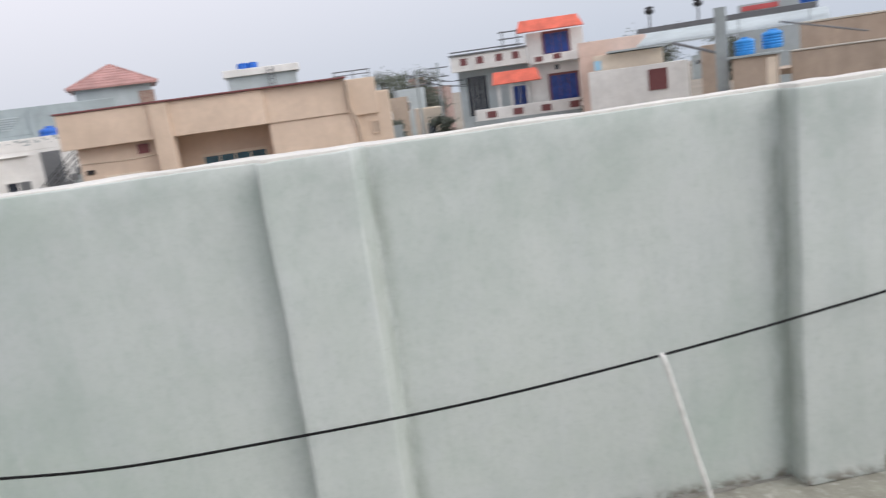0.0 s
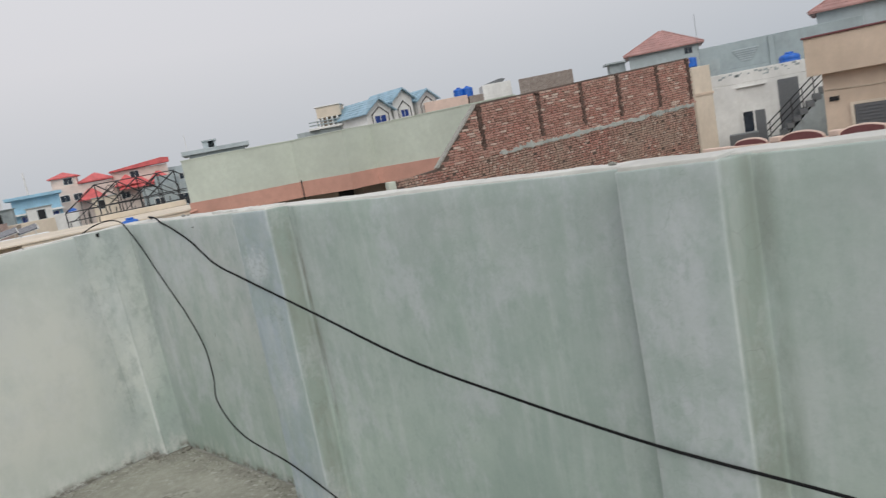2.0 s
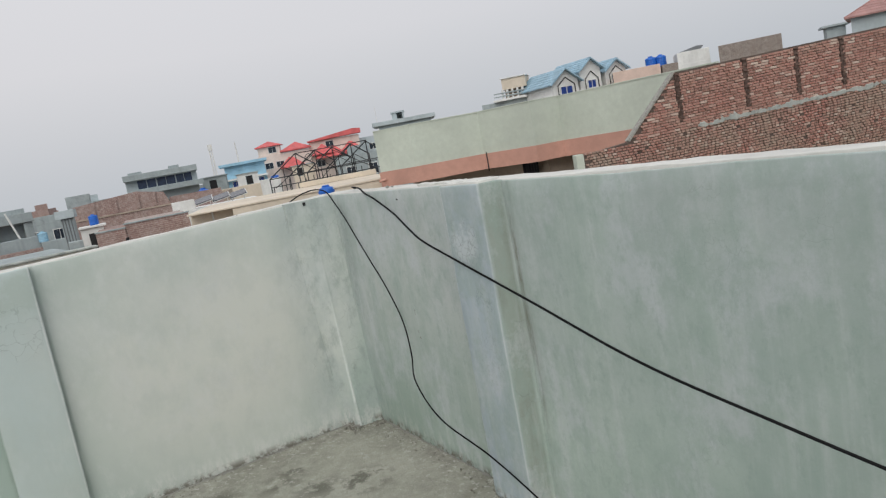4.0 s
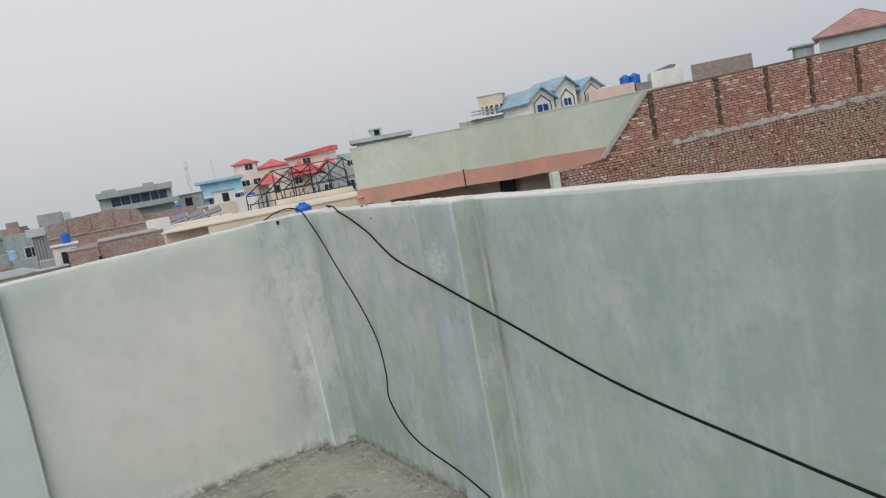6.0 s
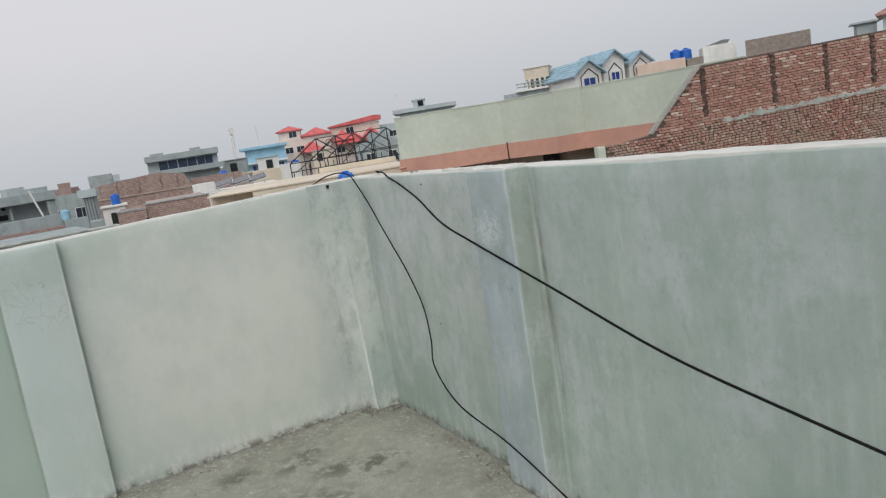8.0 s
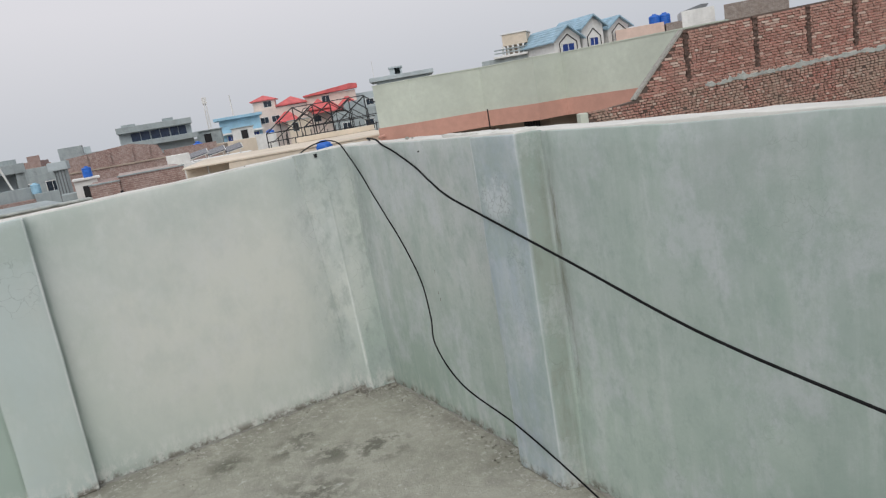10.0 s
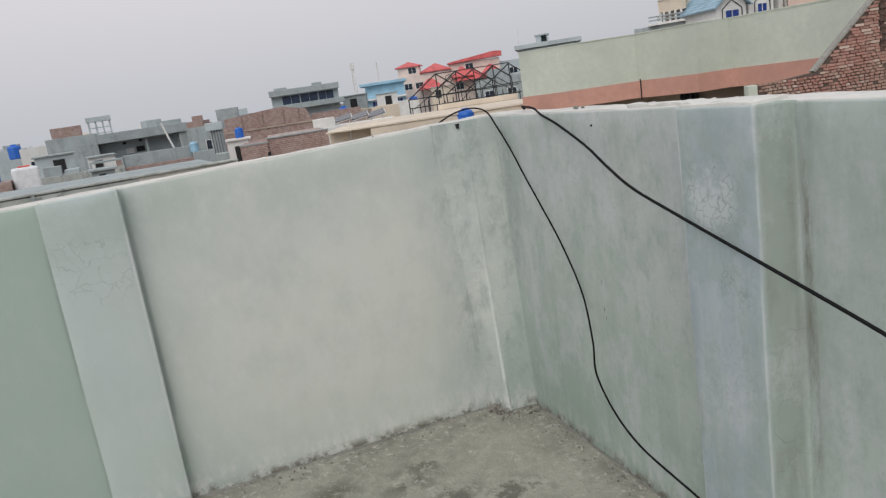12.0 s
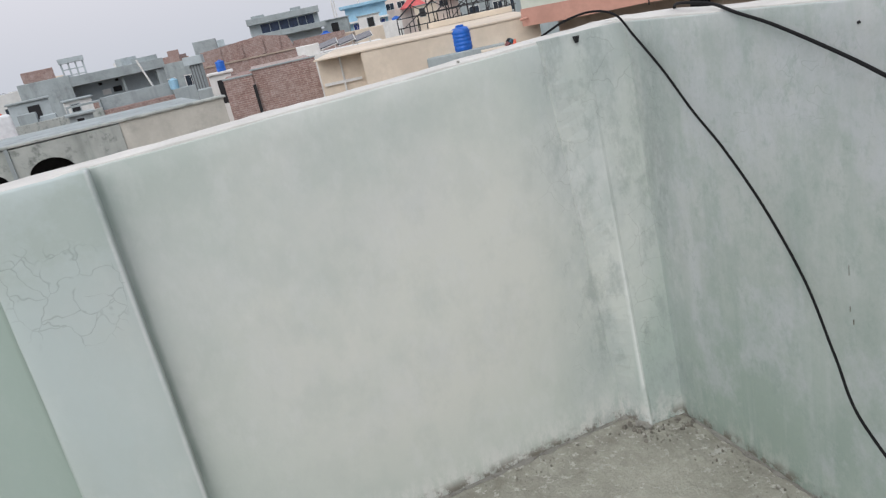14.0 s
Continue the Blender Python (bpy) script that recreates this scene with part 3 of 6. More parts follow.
def window(parent, u0, u1, z0, z1, y=0.0, frame_mat=None, glass=None, bars=1, proud=0.05, name="window", w=0.07):
    """A framed window set on the wall at y; its pane is a part of its own."""
    bm = B()
    ring = [[bm.verts.new((x, yy, z)) for x, z in ((u0 - k, z0 - k), (u1 + k, z0 - k), (u1 + k, z1 + k), (u0 - k, z1 + k))] for k, yy in ((w, y + 0.03), (w, y - proud), (0.0, y - proud), (0.0, y + 0.03))]
    for a, c in zip(ring, ring[1:] + ring[:1]):
        for i in range(4):
            bm.faces.new((a[i], a[(i + 1) % 4], c[(i + 1) % 4], c[i]))
    bmesh.ops.recalc_face_normals(bm, faces=bm.faces)
    fr = part(name, bm, frame_mat or WHITE, parent)
    for i in range(1, bars + 1):
        c = u0 + (u1 - u0) * i / (bars + 1)
        part("glazing_bar", boxed(c - 0.02, c + 0.02, y - proud + 0.01, y + 0.02, z0, z1), frame_mat or WHITE, fr)
    part("pane", boxed(u0, u1, y - 0.012, y + 0.02, z0, z1), glass or GLASS, fr)
    return fr


def hip_roof(bm, x0, x1, y0, y1, z0, z1, over=0.35, thick=0.1):
    """A four-sided roof with a short ridge or none, and a thick eaves edge."""
    x0, x1, y0, y1 = x0 - over, x1 + over, y0 - over, y1 + over
    w, d = x1 - x0, y1 - y0
    cx, cy, r = (x0 + x1) / 2, (y0 + y1) / 2, max(0.0, (w - d) / 2)
    lo = [bm.verts.new(p) for p in ((x0, y0, z0 - thick), (x1, y0, z0 - thick), (x1, y1, z0 - thick), (x0, y1, z0 - thick))]
    hi = [bm.verts.new(p) for p in ((x0, y0, z0), (x1, y0, z0), (x1, y1, z0), (x0, y1, z0))]
    a, b = bm.verts.new((cx - r - 0.02, cy, z1)), bm.verts.new((cx + r + 0.02, cy, z1))
    bm.faces.new(lo[::-1])
    for i in range(4):
        bm.faces.new((lo[i], lo[(i + 1) % 4], hi[(i + 1) % 4], hi[i]))
    bm.faces.new((hi[0], hi[1], b, a)), bm.faces.new((hi[1], hi[2], b)), bm.faces.new((hi[2], hi[3], a, b)), bm.faces.new((hi[3], hi[0], a))
    return bm


def tile_ribs(x0, x1, y0, y1, z0, z1, over=0.35, rows=8):
    """The raised courses and hips on the front slope of a hipped roof, one mesh each."""
    x0, x1, y0, y1 = x0 - over, x1 + over, y0 - over, y1 + over
    cx, cy, r = (x0 + x1) / 2, (y0 + y1) / 2, max(0.0, (x1 - x0 - y1 + y0) / 2)
    for i in range(1, rows):
        k = i / rows
        yy, zz = y0 + (cy - y0) * k, z0 + (z1 - z0) * k
        yield "tile_course", bar(B(), (x0 + (cx - r - x0) * k, yy, zz), (x1 + (cx + r - x1) * k, yy, zz), 0.022, 5)
    for s in (x0, x1):
        yield "hip_tile", bar(B(), (s, y0, z0), (cx + (r if s == x1 else -r), cy, z1), 0.05, 6)


# ---- the roof terrace ----
H = 1.5
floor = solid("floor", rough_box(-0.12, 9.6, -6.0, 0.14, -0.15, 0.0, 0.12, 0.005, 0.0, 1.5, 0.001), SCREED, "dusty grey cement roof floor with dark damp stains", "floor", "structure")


def parapet(name, bm, label):
    return solid(name, bm, MINT, label, "wall", "structure")


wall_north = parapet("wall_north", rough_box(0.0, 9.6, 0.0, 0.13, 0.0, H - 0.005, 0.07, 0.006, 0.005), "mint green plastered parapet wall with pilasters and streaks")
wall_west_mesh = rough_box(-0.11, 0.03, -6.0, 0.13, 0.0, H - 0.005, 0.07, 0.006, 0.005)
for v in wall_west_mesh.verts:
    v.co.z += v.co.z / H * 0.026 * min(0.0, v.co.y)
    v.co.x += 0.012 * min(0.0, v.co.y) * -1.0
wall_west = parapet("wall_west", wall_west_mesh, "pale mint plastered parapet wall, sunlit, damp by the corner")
wall_south = parapet("wall_south", rough_box(-0.23, 9.6, -6.23, -6.0, 0.0, H, 0.3, 0.005), "mint green plastered parapet wall behind the terrace")
wall_east = parapet("wall_east", rough_box(9.6, 9.83, -6.23, 0.23, 0.0, H, 0.3, 0.005), "mint green plastered parapet wall closing the terrace")


def cap_strip(bm, seed):
    """The uneven limewashed top of a wall."""
    for v in bm.verts:
        v.co += noise.noise_vector(v.co * 9 + Vector((seed, 0, 0))) * 0.004 + Vector((0, 0, noise.noise(v.co * 2.3) * 0.005))
    return bm


cap = rough_box(-0.115, 9.6, 0.007, 0.135, H - 0.045, H + 0.003, 0.05, 0.001, 0.003)
part("wall_cap", cap_strip(cap, 1), CAP, wall_north, "whitish rough cement wall top")
cap = rough_box(-0.115, 0.023, -6.0, 0.0, H - 0.045, H + 0.003, 0.05, 0.001, 0.003)
for v in cap.verts:
    v.co.z += 0.026 * min(0.0, v.co.y)
    v.co.x -= 0.012 * min(0.0, v.co.y)
part("wall_cap", cap_strip(cap, 2), CAP, wall_west, "whitish rough cement wall top")

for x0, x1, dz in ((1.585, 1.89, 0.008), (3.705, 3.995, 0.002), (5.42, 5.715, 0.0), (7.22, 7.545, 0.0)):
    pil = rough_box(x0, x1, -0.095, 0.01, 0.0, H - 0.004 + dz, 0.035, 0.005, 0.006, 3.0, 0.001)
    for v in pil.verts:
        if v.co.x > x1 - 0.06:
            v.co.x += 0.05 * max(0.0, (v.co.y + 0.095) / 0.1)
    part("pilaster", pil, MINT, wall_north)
    part("pilaster_cap", cap_strip(rough_box(x0 + 0.006, x1 - 0.006, -0.089, 0.03, H - 0.045 + dz, H + 0.007 + dz, 0.04, 0.001, 0.003), x0), CAP, wall_north)
part("mortar_crust", rough_box(1.60, 1.875, -0.078, 0.02, H - 0.012, H + 0.016, 0.022, 0.003, 0.003, 9.0, 0.006), CAP, wall_north, "broken crust of mortar on the wall top")
part("mortar_crust", rough_box(1.18, 1.57, 0.018, 0.07, H - 0.012, H + 0.012, 0.022, 0.003, 0.003, 9.0, 0.006), CAP, wall_north, "broken crust of mortar on the wall top")
pil = rough_box(0.03, 0.105, -2.045, -1.73, 0.0, 1.452, 0.05, 0.005, 0.008, 3.0)
part("pilaster", pil, MINT, wall_west)
part("pilaster_cap", cap_strip(rough_box(0.02, 0.098, -2.038, -1.738, 1.41, 1.456, 0.04, 0.001, 0.003), 4), CAP, wall_west)


def corner_column():
    """A plastered corner post; its edge is sharp at the foot and runs out into the wall towards the top."""
    bm, rows = B(), []
    for i in range(31):
        k = i / 30
        z = k * (H - 0.006)
        e = 0.150 - 0.095 * k
        ring = [(0.0, 0.02), (0.0, -0.20 - 0.14 * k), (0.040, -0.190 - 0.12 * k), (e - 0.012 + 0.004 * k, -0.158 - 0.01 * k), (e + 0.002 - 0.010 * k, -0.150), (e - 0.002 - 0.006 * k, -0.138), (e + 0.012, 0.02)]
        rows.append([bm.verts.new(Vector((x, y, z)) + noise.noise_vector(Vector((x * 4, y * 4, z * 3))) * 0.006 + noise.noise_vector(Vector((x * 9, y * 9, z * 14))) * 0.0015) for x, y in ring])
    for a, c in zip(rows, rows[1:]):
        for j in range(7):
            bm.faces.new((a[j], a[(j + 1) % 7], c[(j + 1) % 7], c[j]))
    bm.faces.new(rows[0][::-1]), bm.faces.new(rows[-1])
    bmesh.ops.recalc_face_normals(bm, faces=bm.faces)
    return bm


part("corner_column", corner_column(), MINT, wall_west)


def fillet(p, q, n, seed, w=0.016, h=0.009):
    """Crumbling cement run along the foot of a wall; n points away from the wall."""
    bm = B()
    p, q, n = Vector(p), Vector(q), Vector(n)
    k = int((q - p).length / 0.02)
    rows = []
    for i in range(k + 1):
        c = p.lerp(q, i / k)
        a = max(0.25, 0.45 + 1.3 * abs(noise.noise(c * 7 + Vector((seed, 0, 0)))) + 0.8 * noise.noise(c * 23))
        rows.append([bm.verts.new(c - n * 0.02 + Vector((0, 0, -0.01))), bm.verts.new(c - n * 0.01 + Vector((0, 0, h * a))), bm.verts.new(c + n * w * 0.35 * a + Vector((0, 0, h * 0.55 * a))), bm.verts.new(c + n * w * a + Vector((0, 0, 0.004))), bm.verts.new(c + n * w * a + Vector((0, 0, -0.01)))])
    for a, b in zip(rows, rows[1:]):
        for j in range(4):
            bm.faces.new((a[j], a[j + 1], b[j + 1], b[j]))
    bmesh.ops.recalc_face_normals(bm, faces=bm.faces)
    return bm


part("mortar_fillet", fillet((0.165, 0.0, 0), (1.585, 0.0, 0), (0, -1, 0), 1), MORTAR, wall_north, "crumbling grey mortar at the wall foot")
part("mortar_fillet", fillet((1.89, 0.0, 0), (3.705, 0.0, 0), (0, -1, 0), 2), MORTAR, wall_north)
part("mortar_fillet", fillet((5.715, 0.0, 0), (7.22, 0.0, 0), (0, -1, 0), 3), MORTAR, wall_north)
part("mortar_fillet", fillet((0.055, -1.73, 0), (0.034, -0.165, 0), (1, 0, 0), 4), MORTAR, wall_west, "crumbling grey mortar at the wall foot")
part("mortar_fillet", fillet((0.085, -4.5, 0), (0.06, -2.045, 0), (1, 0, 0), 5), MORTAR, wall_west)
part("mortar_fillet", fillet((0.02, -0.165, 0), (0.165, -0.165, 0), (0, -1, 0), 6, 0.022, 0.014), MORTAR, wall_west)

# grit and crumbs of plaster swept up against the walls
rng = random.Random(7)
crumbs = B()
for i in range(760):
    s = rng.random()
    if s < 0.35:
        x, y = rng.uniform(0.1, 1.6), -0.03 - abs(rng.gauss(0, 0.06))
    elif s < 0.65:
        x, y = 0.07 + abs(rng.gauss(0, 0.06)), rng.uniform(-1.9, -0.1)
    elif s < 0.78:
        x, y = 0.2 + rng.gauss(0, 0.05), -0.17 + rng.gauss(0, 0.035)
    else:
        x, y = rng.uniform(0.1, 3.2), rng.uniform(-2.6, -0.1)
    r = rng.choice((0.0015, 0.002, 0.002, 0.003, 0.003, 0.004, 0.006))
    bmesh.ops.create_icosphere(crumbs, subdivisions=1, radius=r, matrix=pose(x, y, r * 0.5 + 0.002, rng.uniform(0, 360), rng.uniform(0, 360), 0) @ Matrix.Diagonal((1, rng.uniform(0.6, 1.2), rng.uniform(0.4, 0.9), 1)))
for i in range(26):
    a, r = rng.uniform(0, 6.28), rng.uniform(0.005, 0.013)
    x, y = 0.215 + rng.gauss(0, 0.03), -0.06 + rng.gauss(0, 0.03)
    if i % 2:
        x, y = 0.10 + rng.gauss(0, 0.05), -0.205 - abs(rng.gauss(0, 0.015))
    bmesh.ops.create_icosphere(crumbs, subdivisions=1, radius=r, matrix=pose(max(x, 0.09), min(y, -0.02), r * 0.4 + 0.002, 57 * a, 31 * a, 0) @ Matrix.Diagonal((1, rng.uniform(0.6, 1.2), rng.uniform(0.4, 0.8), 1)))
solid("grit", crumbs, GRIT, "grey grit and plaster crumbs along the foot of the walls", "grit", "stuff")

cable_a = B()
tube(cable_a, spline([(-0.12, -0.215, 1.495), (-0.06, -0.15, 1.532), (0.005, -0.08, 1.546), (0.075, -0.035, 1.522), (0.14, -0.018, 1.448), (0.272, -0.020, 1.337), (0.40, -0.025, 1.215), (0.545, -0.04, 1.107), (0.675, -0.028, 0.943), (0.805, -0.028, 0.754), (0.94, -0.08, 0.598), (1.09, -0.158, 0.495), (1.32, -0.172, 0.350), (1.66, -0.125, 0.230), (2.04, -0.12, 0.11), (2.35, -0.15, 0.035), (2.8, -0.28, 0.012), (3.4, -0.35, 0.012)]), 0.0040)
solid("cable", cable_a, RUBBER, "black rubber cable hanging down the wall corner to the floor", "cable", "", "cables on the terrace")
cable_b = B()
tube(cable_b, spline([(0.14, 0.155, 1.49), (0.21, 0.10, 1.518), (0.32, 0.045, 1.527), (0.47, 0.02, 1.518), (0.60, -0.012, 1.491), (0.74, -0.02, 1.452), (0.964, -0.035, 1.373), (1.149, -0.07, 1.311), (1.35, -0.106, 1.252), (1.601, -0.112, 1.182), (2.173, -0.126, 1.032), (2.7, -0.11, 0.87), (3.209, -0.105, 0.774), (3.716, -0.108, 0.7), (4.249, -0.108, 0.654), (4.798, -0.149, 0.613), (5.378, -0.162, 0.61), (5.975, -0.157, 0.616), (6.574, -0.156, 0.654), (7.178, -0.157, 0.712), (7.9, -0.15, 0.80), (8.8, -0.1, 0.95), (9.58, -0.05, 1.15)]), 0.0050)
solid("cable", cable_b, RUBBER, "thick black cable slung along the parapet wall", "cable", "", "cables on the terrace")
solid("cord", tube(B(), spline([(6.652, -0.157, 0.668), (6.66, -0.168, 0.64), (6.70, -0.165, 0.49), (6.755, -0.15, 0.28), (6.83, -0.13, 0.012)]), 0.009), CORD, "white cord tied to the black cable, hanging to the floor", "cord")

# small wounds of the plaster
part("chip", prism(B(), [(0.045, 1.484), (0.068, 1.486), (0.058, 1.463)], -0.192, -0.178), HOLLOW, wall_west, "dark chip under the wall top")
for x, z0, z1 in ((0.921, 0.80, 0.83), (0.921, 0.695, 0.71), (0.931, 0.66, 0.675)):
    part("scratch", boxed(x - 0.0004, x + 0.0004, -0.002, 0.006, z0, z1), GRIT, wall_north, "thin dark scratch")
part("nail_hole", turned(B(), [(0.003, 0.0), (0.004, 0.006), (0.003, 0.008)], 8), HOLLOW, wall_north, "", pose(0.967, 0.002, 1.444, 90, 0, 0))
for x, y, r in ((0.779, 0.05, 0.012), (0.80, 0.07, 0.008), (3.62, 0.04, 0.012), (0.02, -0.6, 0.006)):
    st = B()
    bmesh.ops.create_icosphere(st, subdivisions=1, radius=r, matrix=Matrix.Translation((x, y, H + 0.004 + r * 0.4 + (0.026 * y if x < 0.1 else 0))) @ Matrix.Diagonal((1.3, 0.9, 0.7, 1)))
    solid("pebble", st, MORTAR, "small crumb of cement lying on the wall top", "pebble")

# the own house below the terrace
body = thing("house_below", "plastered house that carries the roof terrace", "house", None, "", "structure")
part("wall", boxed(-0.11, 9.8, -6.2, 0.13, -7.0, -0.152), CREAM, body)

# ---- ground ----
ground = B()
bmesh.ops.create_grid(ground, x_segments=40, y_segments=40, size=1500)
for v in ground.verts:
    v.co.z = -7.0
solid("ground", ground, DUST, "dusty earth ground between the houses", "ground", "structure")


# ---- things that repeat on the roofs ----
def water_tank(label, m, mat=None, r=0.45, h=1.05, group="water tanks"):
    t = thing("water_tank", label, "water tank", m, group)
    prof = [(r * 0.97, 0.0), (r, 0.03)]
    for i in range(5):
        z = h * (0.08 + 0.16 * i)
        prof += [(r, z), (r * 1.035, z + 0.03), (r * 1.035, z + 0.07), (r, z + 0.1)]
    prof += [(r, h * 0.86), (r * 0.9, h * 0.93), (r * 0.45, h)]
    part("tank_body", turned(B(), prof), mat or TANKBLUE, t)
    part("lid", turned(B(), [(r * 0.42, h * 0.985), (r * 0.42, h * 1.05), (r * 0.36, h * 1.08)], 14), mat or TANKBLUE, t)
    return t


def at(p, q, u, y, z, rz=0):
    """A pose on the facade frame from p to q."""
    return front(p, q)[0] @ pose(u, y, z, 0, 0, rz)


# ---- sage green house with a folded parapet ----
green = thing("house", "sage green house with folded balcony parapet and peach band", "house")
G = [(-22.4, 12.6), (-21.6, 11.0), (-20.1, 11.8), (-18.95, 14.2), (-16.6, 14.9), (-16.35, 16.0), (-12.0, 17.1), (-10.6, 17.5)]


def inset(pts, d):
    """The line of points moved sideways by d to its left."""
    out = []
    for i, p in enumerate(pts):
        a, b = Vector(pts[max(i - 1, 0)]), Vector(pts[min(i + 1, len(pts) - 1)])
        t = (b - a).normalized()
        out.append((p[0] - t.y * d, p[1] + t.x * d))
    return out


def strip(pts, z0, z1, d0, d1):
    return plate(B(), inset(pts, d0) + inset(pts, d1)[::-1], z0, z1)


part("parapet", strip(G, 0.92, 2.5, 0.0, 0.2), GREEN, green)
part("coping", strip(G, 2.5, 2.54, -0.02, 0.22), GREEN, green)
part("band", strip(G, 0.33, 0.918, -0.05, 0.24), PEACH, green, "peach painted band below the parapet")
part("balcony_slab", plate(B(), inset(G, 0.245) + [(-14.0, 26.0), (-25.0, 22.0)], 0.42, 0.62), CEMENT, green)
part("wall", plate(B(), inset(G, 1.2) + [(-14.0, 25.5), (-24.6, 21.6)], -7.0, 0.418), TAN, green, "brown shaded wall under the balcony")
part("drain_pipe", bar(B(), (-18.78, 14.18, 0.25), (-18.78, 14.18, 0.98), 0.022), STEEL, green, "dark drain pipe")
part("spout", bar(B(), (-21.3, 11.02, 0.62), (-21.45, 10.8, 0.58), 0.05), PEACH, green)
gw, _ = front((-18.3, 15.3), (-16.3, 15.9))
bm = boxed(0.14, 0.86, -0.03, 0.0, -0.52, 0.32)
bm.transform(gw)
wn_ob = part("window", bm, HOLLOW, green, "dark window with iron grille")
for p, q, r in [((0.2 + 0.12 * i, -0.06, -0.5), (0.2 + 0.12 * i, -0.06, 0.3), 0.015) for i in range(6)] + [((0.15, -0.06, z), (0.85, -0.06, z), 0.02) for z in (-0.5, -0.1, 0.3)]:
    part("grille_bar", bar(B(), gw @ Vector(p), gw @ Vector(q), r), STEEL, wn_ob)

# ---- beige house ----
BP, BQ = (-3.6, 21.2), (0.4, 21.2)
m, _ = front(BP, BQ)
beige = thing("house", "beige painted house with deep parapets and teal sliding window", "house", m)
part("wall", boxed(1.15, 3.95, 0.35, 9.0, -7.0, 1.33, bev=0.02), BEIGE, beige)
part("wall", boxed(3.95, 7.05, 1.5, 9.0, -7.0, 1.33, bev=0.02), BEIGE, beige)
part("wall", boxed(7.05, 9.75, 0.2, 9.0, -7.0, 1.33, bev=0.02), BEIGE, beige)
part("pillar", boxed(3.6, 4.15, -0.12, 0.5, -7.0, 2.40, bev=0.03), BEIGE, beige)
for u0, u1, y in ((0.85, 3.6, 0.0), (4.15, 7.03, 0.05), (7.03, 9.6, 0.15)):
    part("parapet", boxed(u0, u1, y, y + 0.2, 1.33, 2.40, bev=0.015), BEIGE, beige)
part("parapet", boxed(9.6, 10.55, 0.5, 0.7, 1.2, 2.36, bev=0.02), BEIGE, beige)
part("wall", boxed(9.75, 10.95, 0.6, 7.5, -7.0, 1.9, bev=0.05), BEIGE, beige)
part("ceiling_slab", boxed(0.9, 9.6, 0.22, 9.0, 1.335, 1.5), BEIGE, beige)
part("coping", boxed(0.8, 9.65, -0.05, 0.26, 2.402, 2.46, bev=0.015), MAROON, beige, "dark maroon painted coping")
part("coping", boxed(3.55, 4.2, -0.17, -0.052, 2.402, 2.462, bev=0.01), MAROON, beige)
vent = part("vent", boxed(2.95, 3.30, 0.30, 0.348, 0.95, 1.24), MAROON, beige, "small dark brown vent")
shut = part("shutter", boxed(1.94, 2.95, 0.30, 0.347, -0.36, 0.33), GREYSTEEL, beige, "closed dark steel shutter")
for i in range(7):
    part("slat", boxed(1.98, 2.91, 0.27, 0.299, -0.32 + 0.095 * i, -0.26 + 0.095 * i), GREYSTEEL, shut)
bm = B()
box(bm, 1.84, 1.93, 0.29, 0.35, -0.5, 0.42), box(bm, 2.96, 3.05, 0.29, 0.35, -0.5, 0.42), box(bm, 1.93, 2.96, 0.29, 0.35, 0.34, 0.42)
part("shutter_frame", bm, CREAM, beige)
part("vent", boxed(1.30, 1.55, 0.31, 0.348, 0.52, 0.65), HOLLOW, beige)
bw = window(beige, 4.68, 6.68, -0.42, 0.52, 1.5, CREAM, TEALGLASS, 3, 0.06, w=0.09)
part("conduit", tube(B(), [Vector(p) for p in ((1.2, 0.33, 0.86), (2.4, 0.33, 0.82), (3.6, 0.33, 0.86))], 0.012), CREAM, beige)
part("drain_pipe", tube(B(), spline([(9.62, 0.08, 2.3), (9.62, 0.05, 1.5), (9.75, 0.1, 1.2), (9.85, 0.14, 0.4), (9.9, 0.14, -2.0)], 5), 0.045), TAN, beige, "stained drain pipe")
rail = B()
for u in (9.3, 9.9, 10.4):
    bar(rail, (u, 0.62, 2.36), (u, 0.62, 2.62), 0.02)
bar(rail, (9.25, 0.62, 2.62), (10.45, 0.62, 2.62), 0.02), bar(rail, (9.25, 0.62, 2.5), (10.45, 0.62, 2.5), 0.014)
part("roof_rail", rail, GREYSTEEL, beige)
window(beige, 10.3, 10.5, 0.6, 0.95, 0.6, BEIGE, TAN, 0, 0.04, w=0.04)

# scalloped boundary wall before the beige house
AP, AQ = (-2.9, 16.2), (3.9, 14.9)
m, L = front(AP, AQ)
scallop = thing("boundary_wall", "low boundary wall with brown arched iron-edged scallops", "wall", m)
part("wall", boxed(-1.0, 9.0, 0.0, 0.2, -7.0, 0.05, bev=0.02), PINK, scallop)
for c, w, h in ((0.35, 0.42, 0.13), (1.65, 0.5, 0.17), (3.05, 0.52, 0.17), (4.1, 0.42, 0.17), (5.85, 0.95, 0.30)):
    arc = [(c + w * math.cos(a), 0.05 + h * math.sin(a)) for a in [math.pi * i / 16 for i in range(17)]]
    part("arch", prism(B(), arc, 0.02, 0.16), MAROON, scallop)
    part("arch_edge", tube(B(), [Vector((x, 0.09, z)) for x, z in arc], 0.035), PINK, scallop, "pale pink arched edging")
for c in (1.02, 2.42, 3.6, 4.72, 6.75):
    part("post", boxed(c - 0.12, c + 0.12, -0.03, 0.23, 0.05, 0.17, bev=0.02), PINK, scallop)

